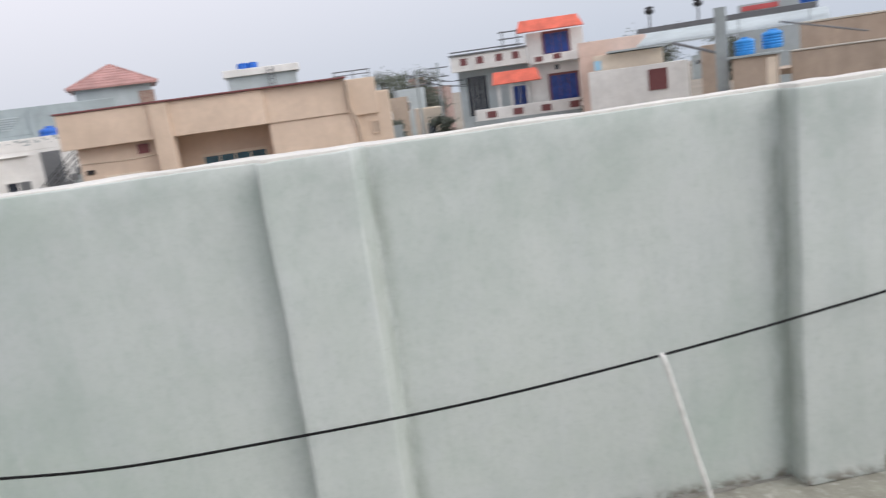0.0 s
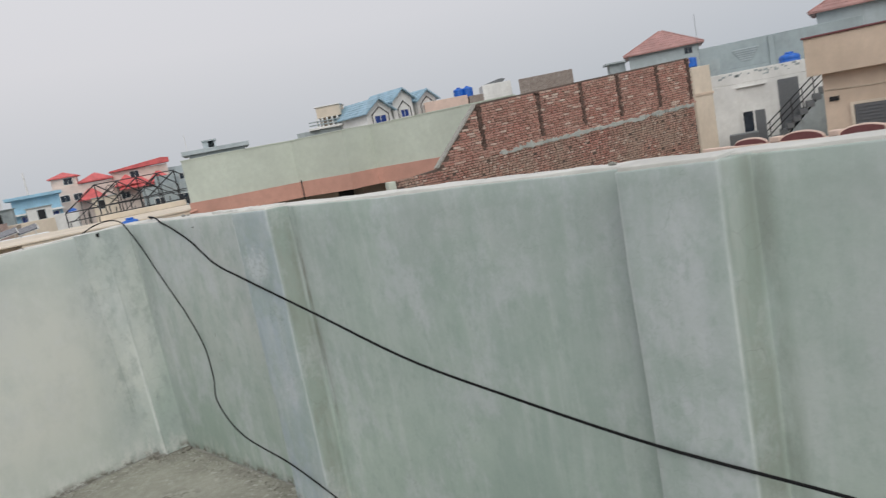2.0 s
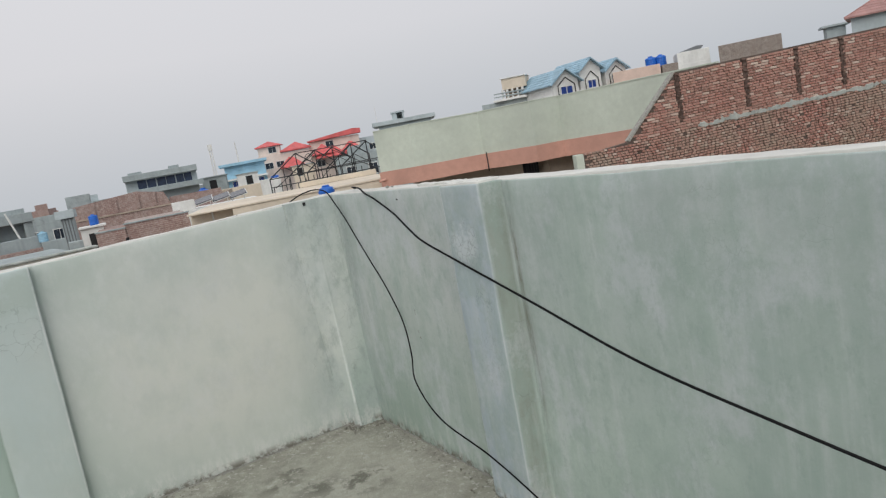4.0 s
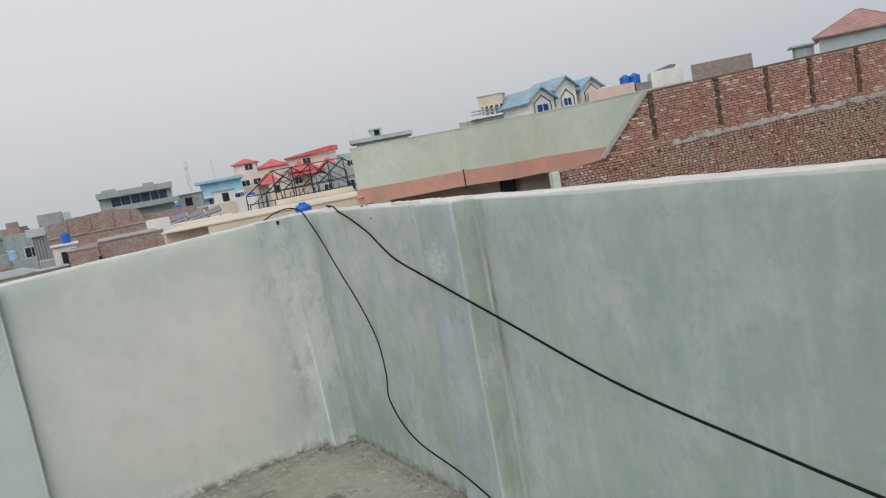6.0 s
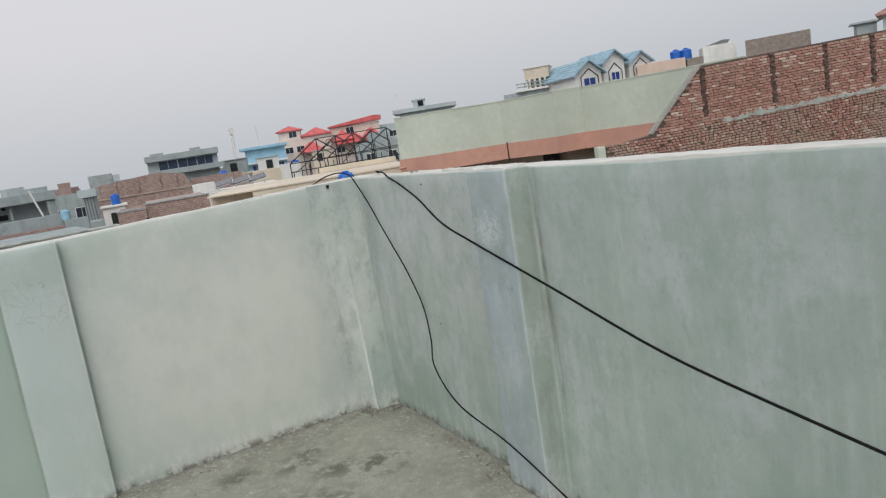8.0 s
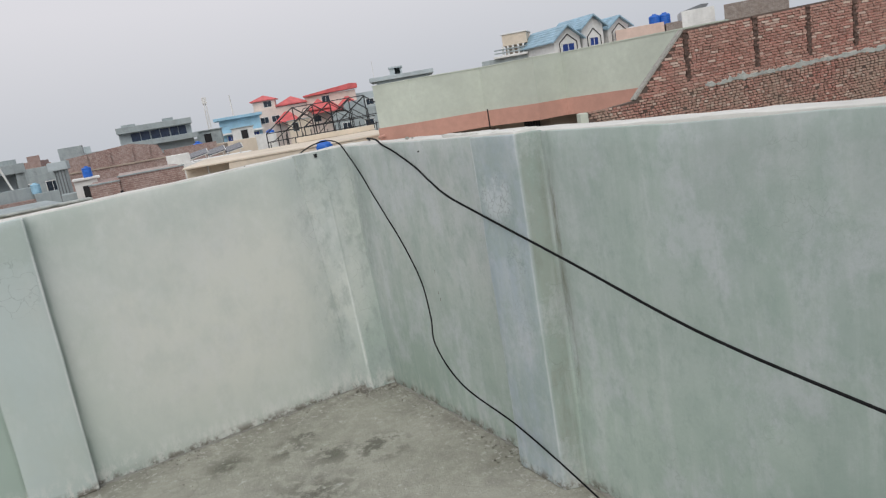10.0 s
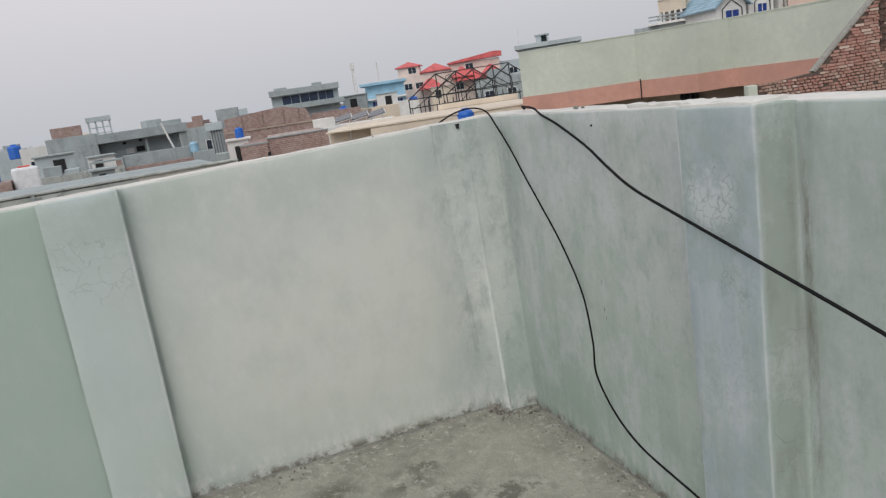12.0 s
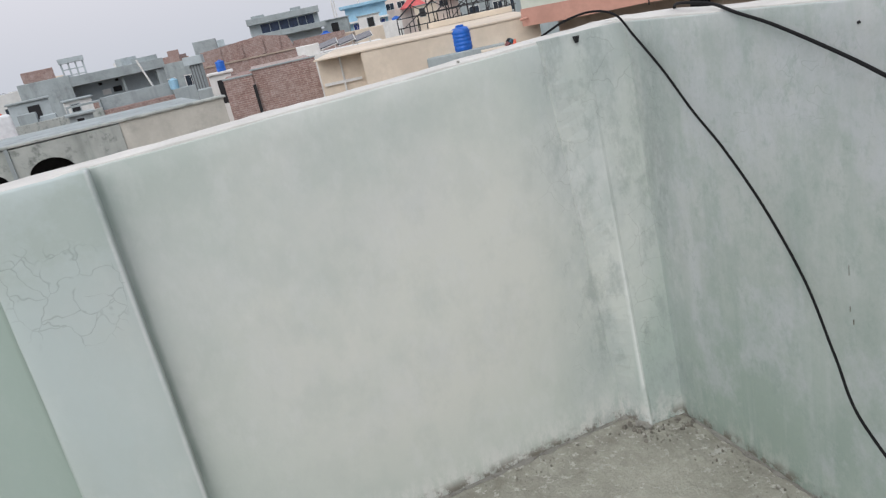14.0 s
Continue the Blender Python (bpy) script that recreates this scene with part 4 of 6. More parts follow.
# ---- white house with outside stair ----
WP, WQ = (-8.9, 28.9), (-5.9, 30.1)
m, L = front(WP, WQ)
white = thing("house", "white house with flaking parapet, doors and outside stair", "house", m)
shell(white, 4.6, 7.0, 1.95, WHITE, rim=0.5, u0=-0.32)
rng = random.Random(3)
for i in range(22):
    u, s = rng.uniform(0.1, 3.2), rng.uniform(0.03, 0.11)
    z = 1.72 + rng.uniform(-0.08, 0.14)
    part("flaked_patch", boxed(u, u + s * 1.6, -0.006, 0.01, z, z + s * 0.8), CEMENT, white)
door = part("door", boxed(2.38, 3.14, -0.04, 0.02, -0.75, 1.32), GREYSTEEL, white, "ribbed grey steel door")
for i in range(6):
    part("rib", boxed(2.42 + 0.12 * i, 2.47 + 0.12 * i, -0.06, -0.041, -0.73, 1.30), GREYSTEEL, door)
part("door", boxed(1.4, 1.8, -0.05, 0.02, -1.7, 0.24), GREYSTEEL, white, "half open grey steel door")
window(white, 0.95, 1.33, -0.6, 0.24, 0.0, WHITE, GLASS, 0, 0.05)
part("sunshade", boxed(0.8, 1.95, -0.12, 0.01, 1.26, 1.30, bev=0.008), WHITE, white)
part("planter", boxed(0.35, 1.45, -1.4, -0.8, -1.6, -0.55, bev=0.03), GREYSTEEL, white, "dark box beside the stair")
st = part("stair", prism(B(), [(1.75, -1.75), (4.1, -1.75), (4.1, 0.55), (3.9, 0.55)], -1.3, -0.35), CEMENT, white, "grey concrete outside stair")
for i in range(9):
    part("step", boxed(1.72 + 0.26 * i, 2.0 + 0.26 * i, -1.32, -0.34, -1.35 + 0.235 * i, -1.13 + 0.235 * i), GREYSTEEL, st)
rl = B()
for i in range(6):
    u, z = 1.9 + 0.42 * i, -1.0 + 0.37 * i
    bar(rl, (u, -1.3, z - 0.2), (u, -1.3, z + 0.75), 0.022)
for k in (0.25, 0.5, 0.75):
    bar(rl, (1.8, -1.3, -1.08 + k), (4.1, -1.3, 0.94 + k), 0.024)
part("handrail", rl, STEEL, white, "dark steel stair rail")
water_tank("blue plastic water tank on a white roof", at(WP, WQ, 2.95, 0.75, 1.46), None, 0.40, 0.82)

m, L = front((-7.71, 24.45), (-7.57, 25.6))
colm = thing("boundary_wall", "narrow cream wall between brick wall and white house", "wall", m)
part("wall", boxed(0.0, 1.2, 0.0, 3.0, -7.0, 2.38, bev=0.02), CREAM, colm)
part("moulding", boxed(-0.02, 1.22, -0.03, -0.002, 1.30, 1.40, bev=0.01), BEIGE, colm)
water_tank("small blue plastic water tank on a cream wall", at((-7.71, 24.45), (-7.57, 25.6), 0.62, 0.35, 2.38), None, 0.17, 0.36)

m, L = front((-11.0, 32.3), (-4.8, 34.6))
greyb = thing("house", "blue grey plastered house with slatted vent under the parapet", "house", m)
shell(greyb, 6.8, 8.0, 3.34, SLATE, rim=1.2)
part("buttress", boxed(3.0, 3.25, -0.08, 0.01, -7.0, 3.3, bev=0.02), SLATE, greyb)
for i in range(6):
    k = 0.07 * i
    part("slat", boxed(1.45 + k, 2.6 - k, -0.05, 0.004, 2.92 - 0.1 * i, 2.97 - 0.1 * i), PALEBLUE, greyb)
part("niche", boxed(0.45, 0.85, -0.02, 0.004, 1.9, 2.75), CEMENT, greyb)


def roof_hut(label, p, q, depth, eave, apex, base, windows=(), patch=None):
    m, L = front(p, q)
    h = thing("stair_hut", label, "roof hut", m, "roof huts with red tiled roofs")
    part("wall", boxed(0.3, L - 0.3, 0.3, depth - 0.3, base, eave, bev=0.02), PALEBLUE, h)
    rf = part("roof", hip_roof(B(), 0.3, L - 0.3, 0.3, depth - 0.3, eave + 0.06, apex), REDTILE, h, "red tiled hipped roof")
    for nm, rib in tile_ribs(0.3, L - 0.3, 0.3, depth - 0.3, eave + 0.06, apex):
        part(nm, rib, REDTILE, rf)
    for w in windows:
        window(h, *w, 0.3, GREYSTEEL, GLASS, 1, 0.03, w=0.05)
    if patch:
        part("bare_brick_patch", boxed(*patch), BRICKFAR_Y, h)
    return h


roof_hut("pale blue stair hut with red tiled hipped roof", (-23.0, 46.3), (-18.2, 48.8), 5.2, 4.62, 6.1, 2.5, ((4.15, 4.6, 4.05, 4.4),))
roof_hut("pale stair hut with red tiled roof and bare brick corner", (-7.8, 37.9), (-3.6, 39.0), 4.3, 4.10, 5.35, 2.2, (), (3.35, 4.12, 0.26, 0.35, 2.6, 3.7))
m, L = front((-23.5, 47.5), (-17.0, 50.5))
b = thing("house", "grey plastered house under a red roofed hut", "house", m)
shell(b, 7.0, 7.0, 3.6, PALEBLUE, y0=0.6)
m, L = front((-8.6, 38.9), (-2.4, 40.5))
b = thing("house", "weathered grey house under a red roofed hut", "house", m)
shell(b, 6.4, 7.0, 3.0, CEMENT, y0=0.8)
for p, z in (((-18.4, 48.3), 4.0),):
    a = thing("antenna", "thin steel antenna mast beside a roof hut", "antenna", pose(*p, 0))
    part("mast", bar(B(), (0, 0, 3.4), (0, 0, 6.5), 0.014), GREYSTEEL, a)

# white box building with two tanks
XP, XQ = (-1.4, 49.6), (2.0, 49.9)
m, L = front(XP, XQ)
b = thing("house", "whitish concrete roof room with ladder and tanks", "house", m)
part("wall", boxed(0, 4.6, 0, 4, -7, 4.3, bev=0.03), PALEBLUE, b)
part("roof_slab", boxed(-0.25, 4.85, -0.25, 4.2, 4.302, 4.78, bev=0.03), WHITE, b)
lad = B()
for u in (2.7, 3.1):
    bar(lad, (u, -0.3, 2.5), (u, -0.3, 4.7), 0.03)
for i in range(7):
    bar(lad, (2.7, -0.3, 2.7 + 0.3 * i), (3.1, -0.3, 2.7 + 0.3 * i), 0.02)
part("ladder", lad, GREYSTEEL, b)
for u in (1.1, 1.75):
    water_tank("low blue plastic water tank on a white roof room", at(XP, XQ, u, 0.9, 4.78), None, 0.36, 0.42)

# ---- grey blue roofed house with three gables ----
UP = (-39.92, 35.22)
UQ = (UP[0] + math.cos(radians(82.5)), UP[1] + math.sin(radians(82.5)))
m, L = front(UP, UQ)
gab = thing("house", "white house with grey blue tiled gables and blue dormer windows", "house", m)
part("wall", boxed(0.4, 7.9, 0.1, 6.0, -7.0, 3.6, bev=0.03), WHITE, gab)


def gable(parent, c, w, z0, z1, y0, y1, over=0.3, wall=True):
    """A gabled block with two roof slopes that run back from its face."""
    if wall:
        part("gable_wall", prism(B(), [(c - w, 2.8), (c + w, 2.8), (c + w, z0), (c, z1 - 0.12), (c - w, z0)], y0, y1), WHITE, parent)
    k = (z1 - z0) / w
    for s in (-1, 1):
        e = c + s * (w + over)
        ze = z0 - k * over
        rf = part("roof_slope", prism(B(), [(c, z1 - 0.1), (c, z1), (e, ze), (e, ze - 0.1)], y0 - 0.35, y1), BLUETILE, parent)
        rb = B()
        for i in range(1, 6):
            t = i / 6
            bar(rb, (c + (e - c) * t, y0 - 0.35, z1 + (ze - z1) * t), (c + (e - c) * t, y1, z1 + (ze - z1) * t), 0.025, 5)
        part("tile_course", rb, BLUETILE, rf)
        part("fascia", prism(B(), [(c, z1 - 0.14), (c, z1 - 0.02), (e, ze - 0.02), (e, ze - 0.14)], y0 - 0.40, y0 - 0.352), BLUETILE, parent)


for c, w, over, z0, z1, y1 in ((1.73, 1.2, 0.3, 4.58, 5.5, 4.9), (4.15, 1.0, 0.25, 5.22, 6.0, 4.4), (6.6, 1.0, 0.25, 4.92, 5.65, 4.4)):
    gable(gab, c, w, z0, z1, 0.0, y1, over)
for c, w, z0, z1 in ((1.80, 0.52, 3.42, 4.05), (4.22, 0.36, 3.66, 4.22), (6.68, 0.46, 3.76, 4.32)):
    window(gab, c - w, c + w, z0, z1, 0.0, WHITE, BLUEGLASS, 1, 0.06)
    tr = [Vector((c + s * (w + 0.26), -0.05, z)) for s, z in ((-1, z0 - 0.1), (-1, z1 + 0.12))] + [Vector((c, -0.05, z1 + 0.72))] + [Vector((c + w + 0.26, -0.05, z)) for z in (z1 + 0.12, z0 - 0.1)]
    tb = B()
    for p, q in zip(tr, tr[1:]):
        bar(tb, p, q, 0.035, 5)
    part("trim", tb, STEEL, gab, "dark pointed window surround")

m, L = front((-45.6, 33.0), (-32.2, 46.7))
b = thing("house", "cream roof room with open lattice balcony", "house", m)
part("wall", boxed(-0.2, 4.0, 1.0, 6.0, -7.0, 3.95, bev=0.02), CEMENT, b)
part("roof_room", boxed(1.7, 3.7, 1.2, 4.0, 4.85, 5.72, bev=0.02), CREAM, b)
part("roof_slab", boxed(1.6, 3.8, 1.1, 4.1, 5.722, 5.80, bev=0.02), WHITE, b)
part("inner_wall", boxed(1.7, 3.7, 2.6, 2.8, 4.12, 4.848), TAN, b)
for z in (4.3, 4.55):
    part("rail", boxed(0.95, 3.7, 0.95, 1.02, z, z + 0.1), CEMENT, b)
part("balcony_slab", boxed(0.9, 3.7, 0.6, 4.0, 3.953, 4.12, bev=0.02), WHITE, b)
for i in range(5):
    part("post", boxed(1.6 + 0.42 * i, 1.76 + 0.42 * i, 1.04, 1.18, 4.12, 4.85), WHITE, b)
for x0, x1, z, mt, lab in ((10.6, 14.2, 4.45, PINK, "faded pink roof wall"), (14.3, 15.5, 4.3, BRICKGREY, "grey brown brick roof wall"), (15.5, 17.85, 4.95, WHITE, "white rendered roof wall")):
    w = thing("house", lab + " of a distant house", "house", m)
    shell(w, x1, 3.5, z, mt, u0=x0)
tk = [(13.6, 1.0), (14.35, 1.1)]
for u, y in tk:
    water_tank("blue plastic water tank on a pink house", m @ pose(u, y, 4.2), None, 0.42, 0.9)
wd = thing("roof_shed", "dark slanted sheet roof on a white wall", "shed", m)
part("roof_sheet", prism(B(), [(15.6, 4.95), (17.0, 5.25), (17.5, 5.2), (17.3, 4.96)], 0.2, 2.4), GREYSTEEL, wd)
m, L = front((-31.8, 45.1), (-28.4, 47.6))
b = thing("house", "long grey brown brick roof wall", "house", m)
shell(b, 4.25, 4.0, 4.8, BRICKGREY)
m, L = front((-26.5, 50.0), (-24.5, 51.5))
b = thing("house", "small pale blue roof room far off", "house", m)
part("wall", boxed(0, 1.2, 0, 2, -7, 4.55), PALEBLUE, b)
part("roof_slab", boxed(-0.3, 1.5, -0.3, 2.3, 4.55, 4.68), PALEBLUE, b)

# grey concrete roof with small box on top
m, L = front((-68.2, 34.0), (-64.9, 40.0))
b = thing("house", "grey concrete roof slab with small open box room", "house", m)
part("wall", boxed(0.6, 6.4, 0.4, 7.0, -7.0, 4.45, bev=0.03), SLATE, b)
part("roof_slab", boxed(-0.1, 6.9, 0.0, 7.4, 4.452, 4.9, bev=0.03), PALEBLUE, b)
bm = B()
box(bm, 2.2, 2.75, 1.0, 3.0, 4.9, 5.6), box(bm, 3.35, 3.55, 1.0, 3.0, 4.9, 5.6), box(bm, 2.1, 3.65, 0.9, 3.1, 5.602, 5.76), box(bm, 2.75, 3.35, 2.6, 2.9, 4.9, 5.6)
part("box_room", bm, PALEBLUE, b)

# ---- steel roof frame on the cream house ----
FP, FQ = (-30.8, 9.5), (-28.6, 14.7)
m, L = front(FP, FQ)
fr = thing("steel_roof_frame", "bare dark steel gable frame without its roof", "steel frame", m)
for i, u in enumerate((1.44, 2.39, 3.26, 4.21, 5.01)):
    y = 0.35 * i
    bm = B()
    bar(bm, (u, y, 0.62), (u, y, 2.40), 0.03), bar(bm, (u - 1.45, y, 1.36), (u, y, 2.40), 0.03), bar(bm, (u, y, 2.40), (u + 0.85, y, 1.75), 0.03)
    bar(bm, (u - 1.45, y, 0.65), (u - 1.45, y, 1.36), 0.03), bar(bm, (u - 0.72, y, 0.65), (u - 0.72, y, 1.88), 0.022), bar(bm, (u + 0.85, y, 0.65), (u + 0.85, y, 1.75), 0.03)
    bar(bm, (u - 1.45, y, 1.36), (u + 0.4, y, 1.36), 0.02), bar(bm, (u - 0.72, y, 1.88), (u, y, 1.36), 0.018)
    part("truss", bm, STEEL, fr)
bm = B()
for z0, z1, y in ((1.36, 1.45, 0.0), (2.40, 2.44, 0.2), (0.95, 0.98, 0.0)):
    bar(bm, (0.0 if z0 < 2 else 1.44, y, z0), (5.5 if z0 < 2 else 5.05, y + 1.2, z1), 0.022)
bar(bm, (0.2, 0, 0.9), (2.4, 0.5, 2.3), 0.018), bar(bm, (2.4, 0.5, 0.9), (4.2, 1.0, 2.35), 0.018), bar(bm, (3.2, 0.5, 2.3), (5.4, 1.4, 0.9), 0.018)
for i in range(14):
    bar(bm, (0.1 + 0.4 * i, -0.1, 0.60), (0.12 + 0.4 * i, -0.1, 0.98 + 0.12 * (i % 3)), 0.022)
part("brace", bm, STEEL, fr)
ring = B()
tube(ring, [Vector((2.05 + 0.17 * math.cos(a), 0.1, 2.1 + 0.17 * math.sin(a))) for a in [2 * math.pi * k / 20 for k in range(21)]], 0.018)
part("ring", ring, STEEL, fr)

# cream house under the frame
m, L = front((-24.0, 3.8), (-21.4, 11.0))
cream = thing("house", "cream rendered house with bare flat roof edge", "house", m)
part("wall", boxed(1.7, 8.2, 0.6, 8.0, -7.0, 0.62, bev=0.03), CREAM, cream)
part("wall", boxed(0.0, 1.7, 1.4, 8.0, -7.0, 0.60, bev=0.03), CREAM, cream)
part("roof_edge", boxed(0.0, 8.2, 0.56, 8.05, 0.622, 0.69, bev=0.015), CREAM, cream, "pale dusty roof slab edge")
part("parapet", boxed(4.4, 8.2, 7.7, 7.9, 0.702, 0.95, bev=0.02), CREAM, cream)
part("drain_pipe", bar(B(), (0.85, 1.33, -2.0), (0.85, 1.33, 0.6), 0.04), WHITE, cream)
part("ledge", boxed(0.1, 1.5, 1.3, 1.398, -0.35, -0.25), WHITE, cream)
cb = thing("roof_block", "low white rendered roof block", "roof block", front((-35.5, 7.2), (-34.9, 9.6))[0])
part("wall", boxed(-1.7, 2.8, -0.5, 3.5, -7.0, 0.55, bev=0.03), WHITE, cb)
part("parapet", boxed(-1.6, -0.45, -0.4, -0.2, 0.552, 1.08, bev=0.03), WHITE, cb)
for i in range(3):
    s = thing("solar_panel", "tilted dark solar panel on a light steel rack", "solar panel", front((-35.5, 7.2), (-34.9, 9.6))[0] @ pose(0.0 + 0.9 * i, 0.2, 0.56), "solar panels on the roof")
    q = Matrix.Translation((0, 0, 0.36)) @ pose(0, 0, 0, 11, -10, 0)
    bm = boxed(-0.45, 0.45, -0.6, 0.6, 0, 0.04, bev=0.006)
    bm.transform(q)
    part("panel", bm, PANEL, s)
    bm = boxed(-0.49, 0.49, -0.64, 0.64, -0.03, -0.001)
    bm.transform(q)
    part("panel_frame", bm, WHITE, s, "light aluminium frame")
    bm = B()
    for x in (-0.33, 0.33):
        bar(bm, (x, -0.5, 0.0), (x, -0.5, 0.22), 0.022), bar(bm, (x, 0.5, 0.0), (x, 0.5, 0.42), 0.022), bar(bm, (x, -0.5, 0.02), (x, 0.5, 0.38), 0.018)
    part("rack", bm, WHITE, s)
tp, tq = (-22.6, 8.5), (-22.3, 9.2)
ts = thing("roof_ledge", "low grey brick ledge under a water tank", "ledge", front(tp, tq)[0])
part("ledge", boxed(-0.9, 1.9, -0.1, 1.1, -7.0, -0.07, bev=0.03), CEMENT, ts)
water_tank("tall blue plastic water tank on a grey ledge", at(tp, tq, 0.45, 0.5, -0.07), None, 0.35, 0.83)
pb = thing("potted_rags", "small heap of coloured rags on a roof edge", "rags", front((-20.6, 9.2), (-20.3, 9.9))[0])
for c, mt in (((0.50, 0, -0.03), MAROON), ((0.62, 0, 0.03), TEALGLASS), ((0.72, 0.05, -0.02), CORAL), ((0.57, 0.1, 0.05), STEEL)):
    bm = B()
    bmesh.ops.create_icosphere(bm, subdivisions=2, radius=0.085, matrix=Matrix.Translation(c))
    for v in bm.verts:
        v.co += noise.noise_vector(v.co * 11) * 0.09
    part("rag", bm, mt, pb)
part("wall", boxed(-0.4, 0.9, -0.1, 0.8, -7.0, -0.1), CREAM, pb)

# ---- brick houses on the far side of the west wall ----
m, L = front((-27.4, 1.0), (-26.9, 4.8))
b = thing("house", "unplastered brick house with stepped roof wall", "house", m)
part("wall", boxed(0.0, 1.1, 0.0, 6.0, -7.0, 0.58, bev=0.01), BRICKFAR_X, b)
part("wall", boxed(1.1, 3.6, 0.12, 6.0, -7.0, 0.72, bev=0.01), BRICKFAR_X, b)
part("coping", boxed(-0.03, 1.12, -0.03, 0.25, 0.58, 0.63), CEMENT, b)
part("coping", boxed(1.05, 3.63, 0.08, 0.35, 0.721, 0.77), CEMENT, b)
part("crack_gap", boxed(1.04, 1.16, -0.012, 0.118, -0.9, 0.2), HOLLOW, b)
m, L = front((-31.5, 0.8), (-31.4, 1.9))
b = thing("roof_hut", "small white roof hut with dark doorway", "roof hut", m)
part("wall", boxed(0.0, 0.95, 0.0, 1.2, -7.0, 0.74, bev=0.02), WHITE, b)
part("roof_slab", boxed(-0.06, 1.08, -0.12, 1.3, 0.742, 0.84, bev=0.02), WHITE, b)
part("doorway", boxed(0.3, 0.62, -0.01, 0.02, -0.5, 0.5), HOLLOW, b)
part("wall", boxed(-0.6, 0.0, 0.1, 1.3, -7.0, 0.28, bev=0.02), CEMENT, b)
water_tank("blue plastic water tank on a white roof hut", front((-31.5, 0.8), (-31.4, 1.9))[0] @ pose(0.62, 0.5, 0.84), None, 0.19, 0.45)
m, L = front((-37.5, 0.4), (-37.4, 1.1))
b = thing("stair_tower", "grey cement stair tower with sheet cladding", "tower", m)
part("wall", boxed(0.05, 0.62, 0.0, 1.5, -7.0, 1.3, bev=0.02), CEMENT, b)
part("roof_slab", boxed(-0.15, 0.75, -0.15, 1.7, 1.302, 1.72, bev=0.02), PALEBLUE, b)
for i in range(4):
    part("rib", boxed(0.1 + 0.14 * i, 0.15 + 0.14 * i, -0.04, 0.003, -2.0, 1.29), GREYSTEEL, b)
m, L = front((-45.5, 1.1), (-44.8, 7.0))
b = thing("house", "large unplastered brick house with parapet", "house", m)
part("wall", boxed(0.3, 6.2, 0.0, 7.0, -7.0, 1.0, bev=0.01), BRICKFAR_X, b)
part("parapet", prism(B(), [(0.5, 1.003), (6.2, 1.003), (5.9, 1.75), (4.3, 2.08), (0.6, 1.78)], 0.05, 0.3), BRICKFAR_X, b)
part("ledge", boxed(0.25, 6.25, -0.06, 0.02, 0.86, 0.94), TAN, b)
for u in (1.6, 2.9, 4.2, 5.2):
    part("pier", boxed(u, u + 0.18, -0.05, 0.052, 1.006, 1.8), BRICKFAR_X, b)
part("roof_box", boxed(0.2, 1.6, 2.0, 4.0, 1.0, 2.5, bev=0.02), CEMENT, b)
part("parapet", boxed(6.2, 9.5, 0.4, 0.6, -7, 1.35), BRICKFAR_X, b)

# grey modern house with a band of windows
m, L = front((-62.5, 7.2), (-61.4, 13.2))
b = thing("house", "grey concrete house with a dark band of windows", "house", m)
part("wall", boxed(0.0, 5.9, 0.8, 8.0, -7.0, 3.1, bev=0.02), PALEBLUE, b)
part("roof_slab", boxed(-0.1, 6.0, 0.0, 8.2, 3.102, 3.62, bev=0.03), CEMENT, b)
part("balcony", boxed(0.5, 6.3, -0.3, 0.798, 1.85, 2.28, bev=0.02), CEMENT, b)
for u0, u1 in ((0.95, 2.45), (2.55, 4.05), (4.15, 5.45)):
    window(b, u0, u1, 2.32, 3.04, 0.8, PALEBLUE, NAVYGLASS, 1, 0.05)
part("box_room", boxed(3.7, 4.6, 2, 4, 3.62, 3.9), CEMENT, b)
part("box_room", boxed(0.3, 1.4, 2, 4, 3.62, 3.85), CEMENT, b)
m, L = front((-62.0, 13.8), (-60.5, 19.0))
b = thing("house", "low cream house beside the grey concrete house", "house", m)
shell(b, 4.5, 5.0, 0.95, CREAM)
water_tank("blue plastic water tank on a low cream roof", m @ pose(0.7, 1.2, 0.05), None, 0.4, 0.95)
m, L = front((-53.0, 8.5), (-51.5, 13.0))
b = thing("house", "low grey roof with tank platform", "house", m)
shell(b, 4.5, 5.0, 1.0, TAN)
water_tank("blue plastic water tank on a low grey roof", m @ pose(2.6, 1.2, 0.1), None, 0.45, 1.3)

# sky blue house
m, L = front((-103.0, 26.0), (-101.4, 31.5))
b = thing("house", "sky blue painted house with overhanging roof slab", "house", m)
part("wall", boxed(0.2, 6.0, 0.5, 8.0, -7.0, 3.6, bev=0.03), SKYBLUE, b)
part("roof_slab", boxed(-0.5, 6.4, -0.4, 8.3, 3.602, 4.0, bev=0.03), SKYBLUE, b)
part("balcony_slab", boxed(-0.2, 6.2, -0.6, 0.498, 1.5, 1.75), WHITE, b)
for u in (1.0, 3.0, 4.6):
    window(b, u, u + 0.9, 0.2, 1.3, 0.5, WHITE, BLUEGLASS, 1, 0.05)
b = thing("house", "low whitewashed house before the sky blue house", "house", front((-92.8, 25.0), (-91.4, 30.5))[0])
shell(b, 5.5, 5.0, 0.9, WHITE, rim=0.7)
water_tank("blue plastic water tank before a sky blue house", front((-92.8, 25.0), (-91.4, 30.5))[0] @ pose(4.9, 1.2, 0.2), None, 0.55, 1.05)

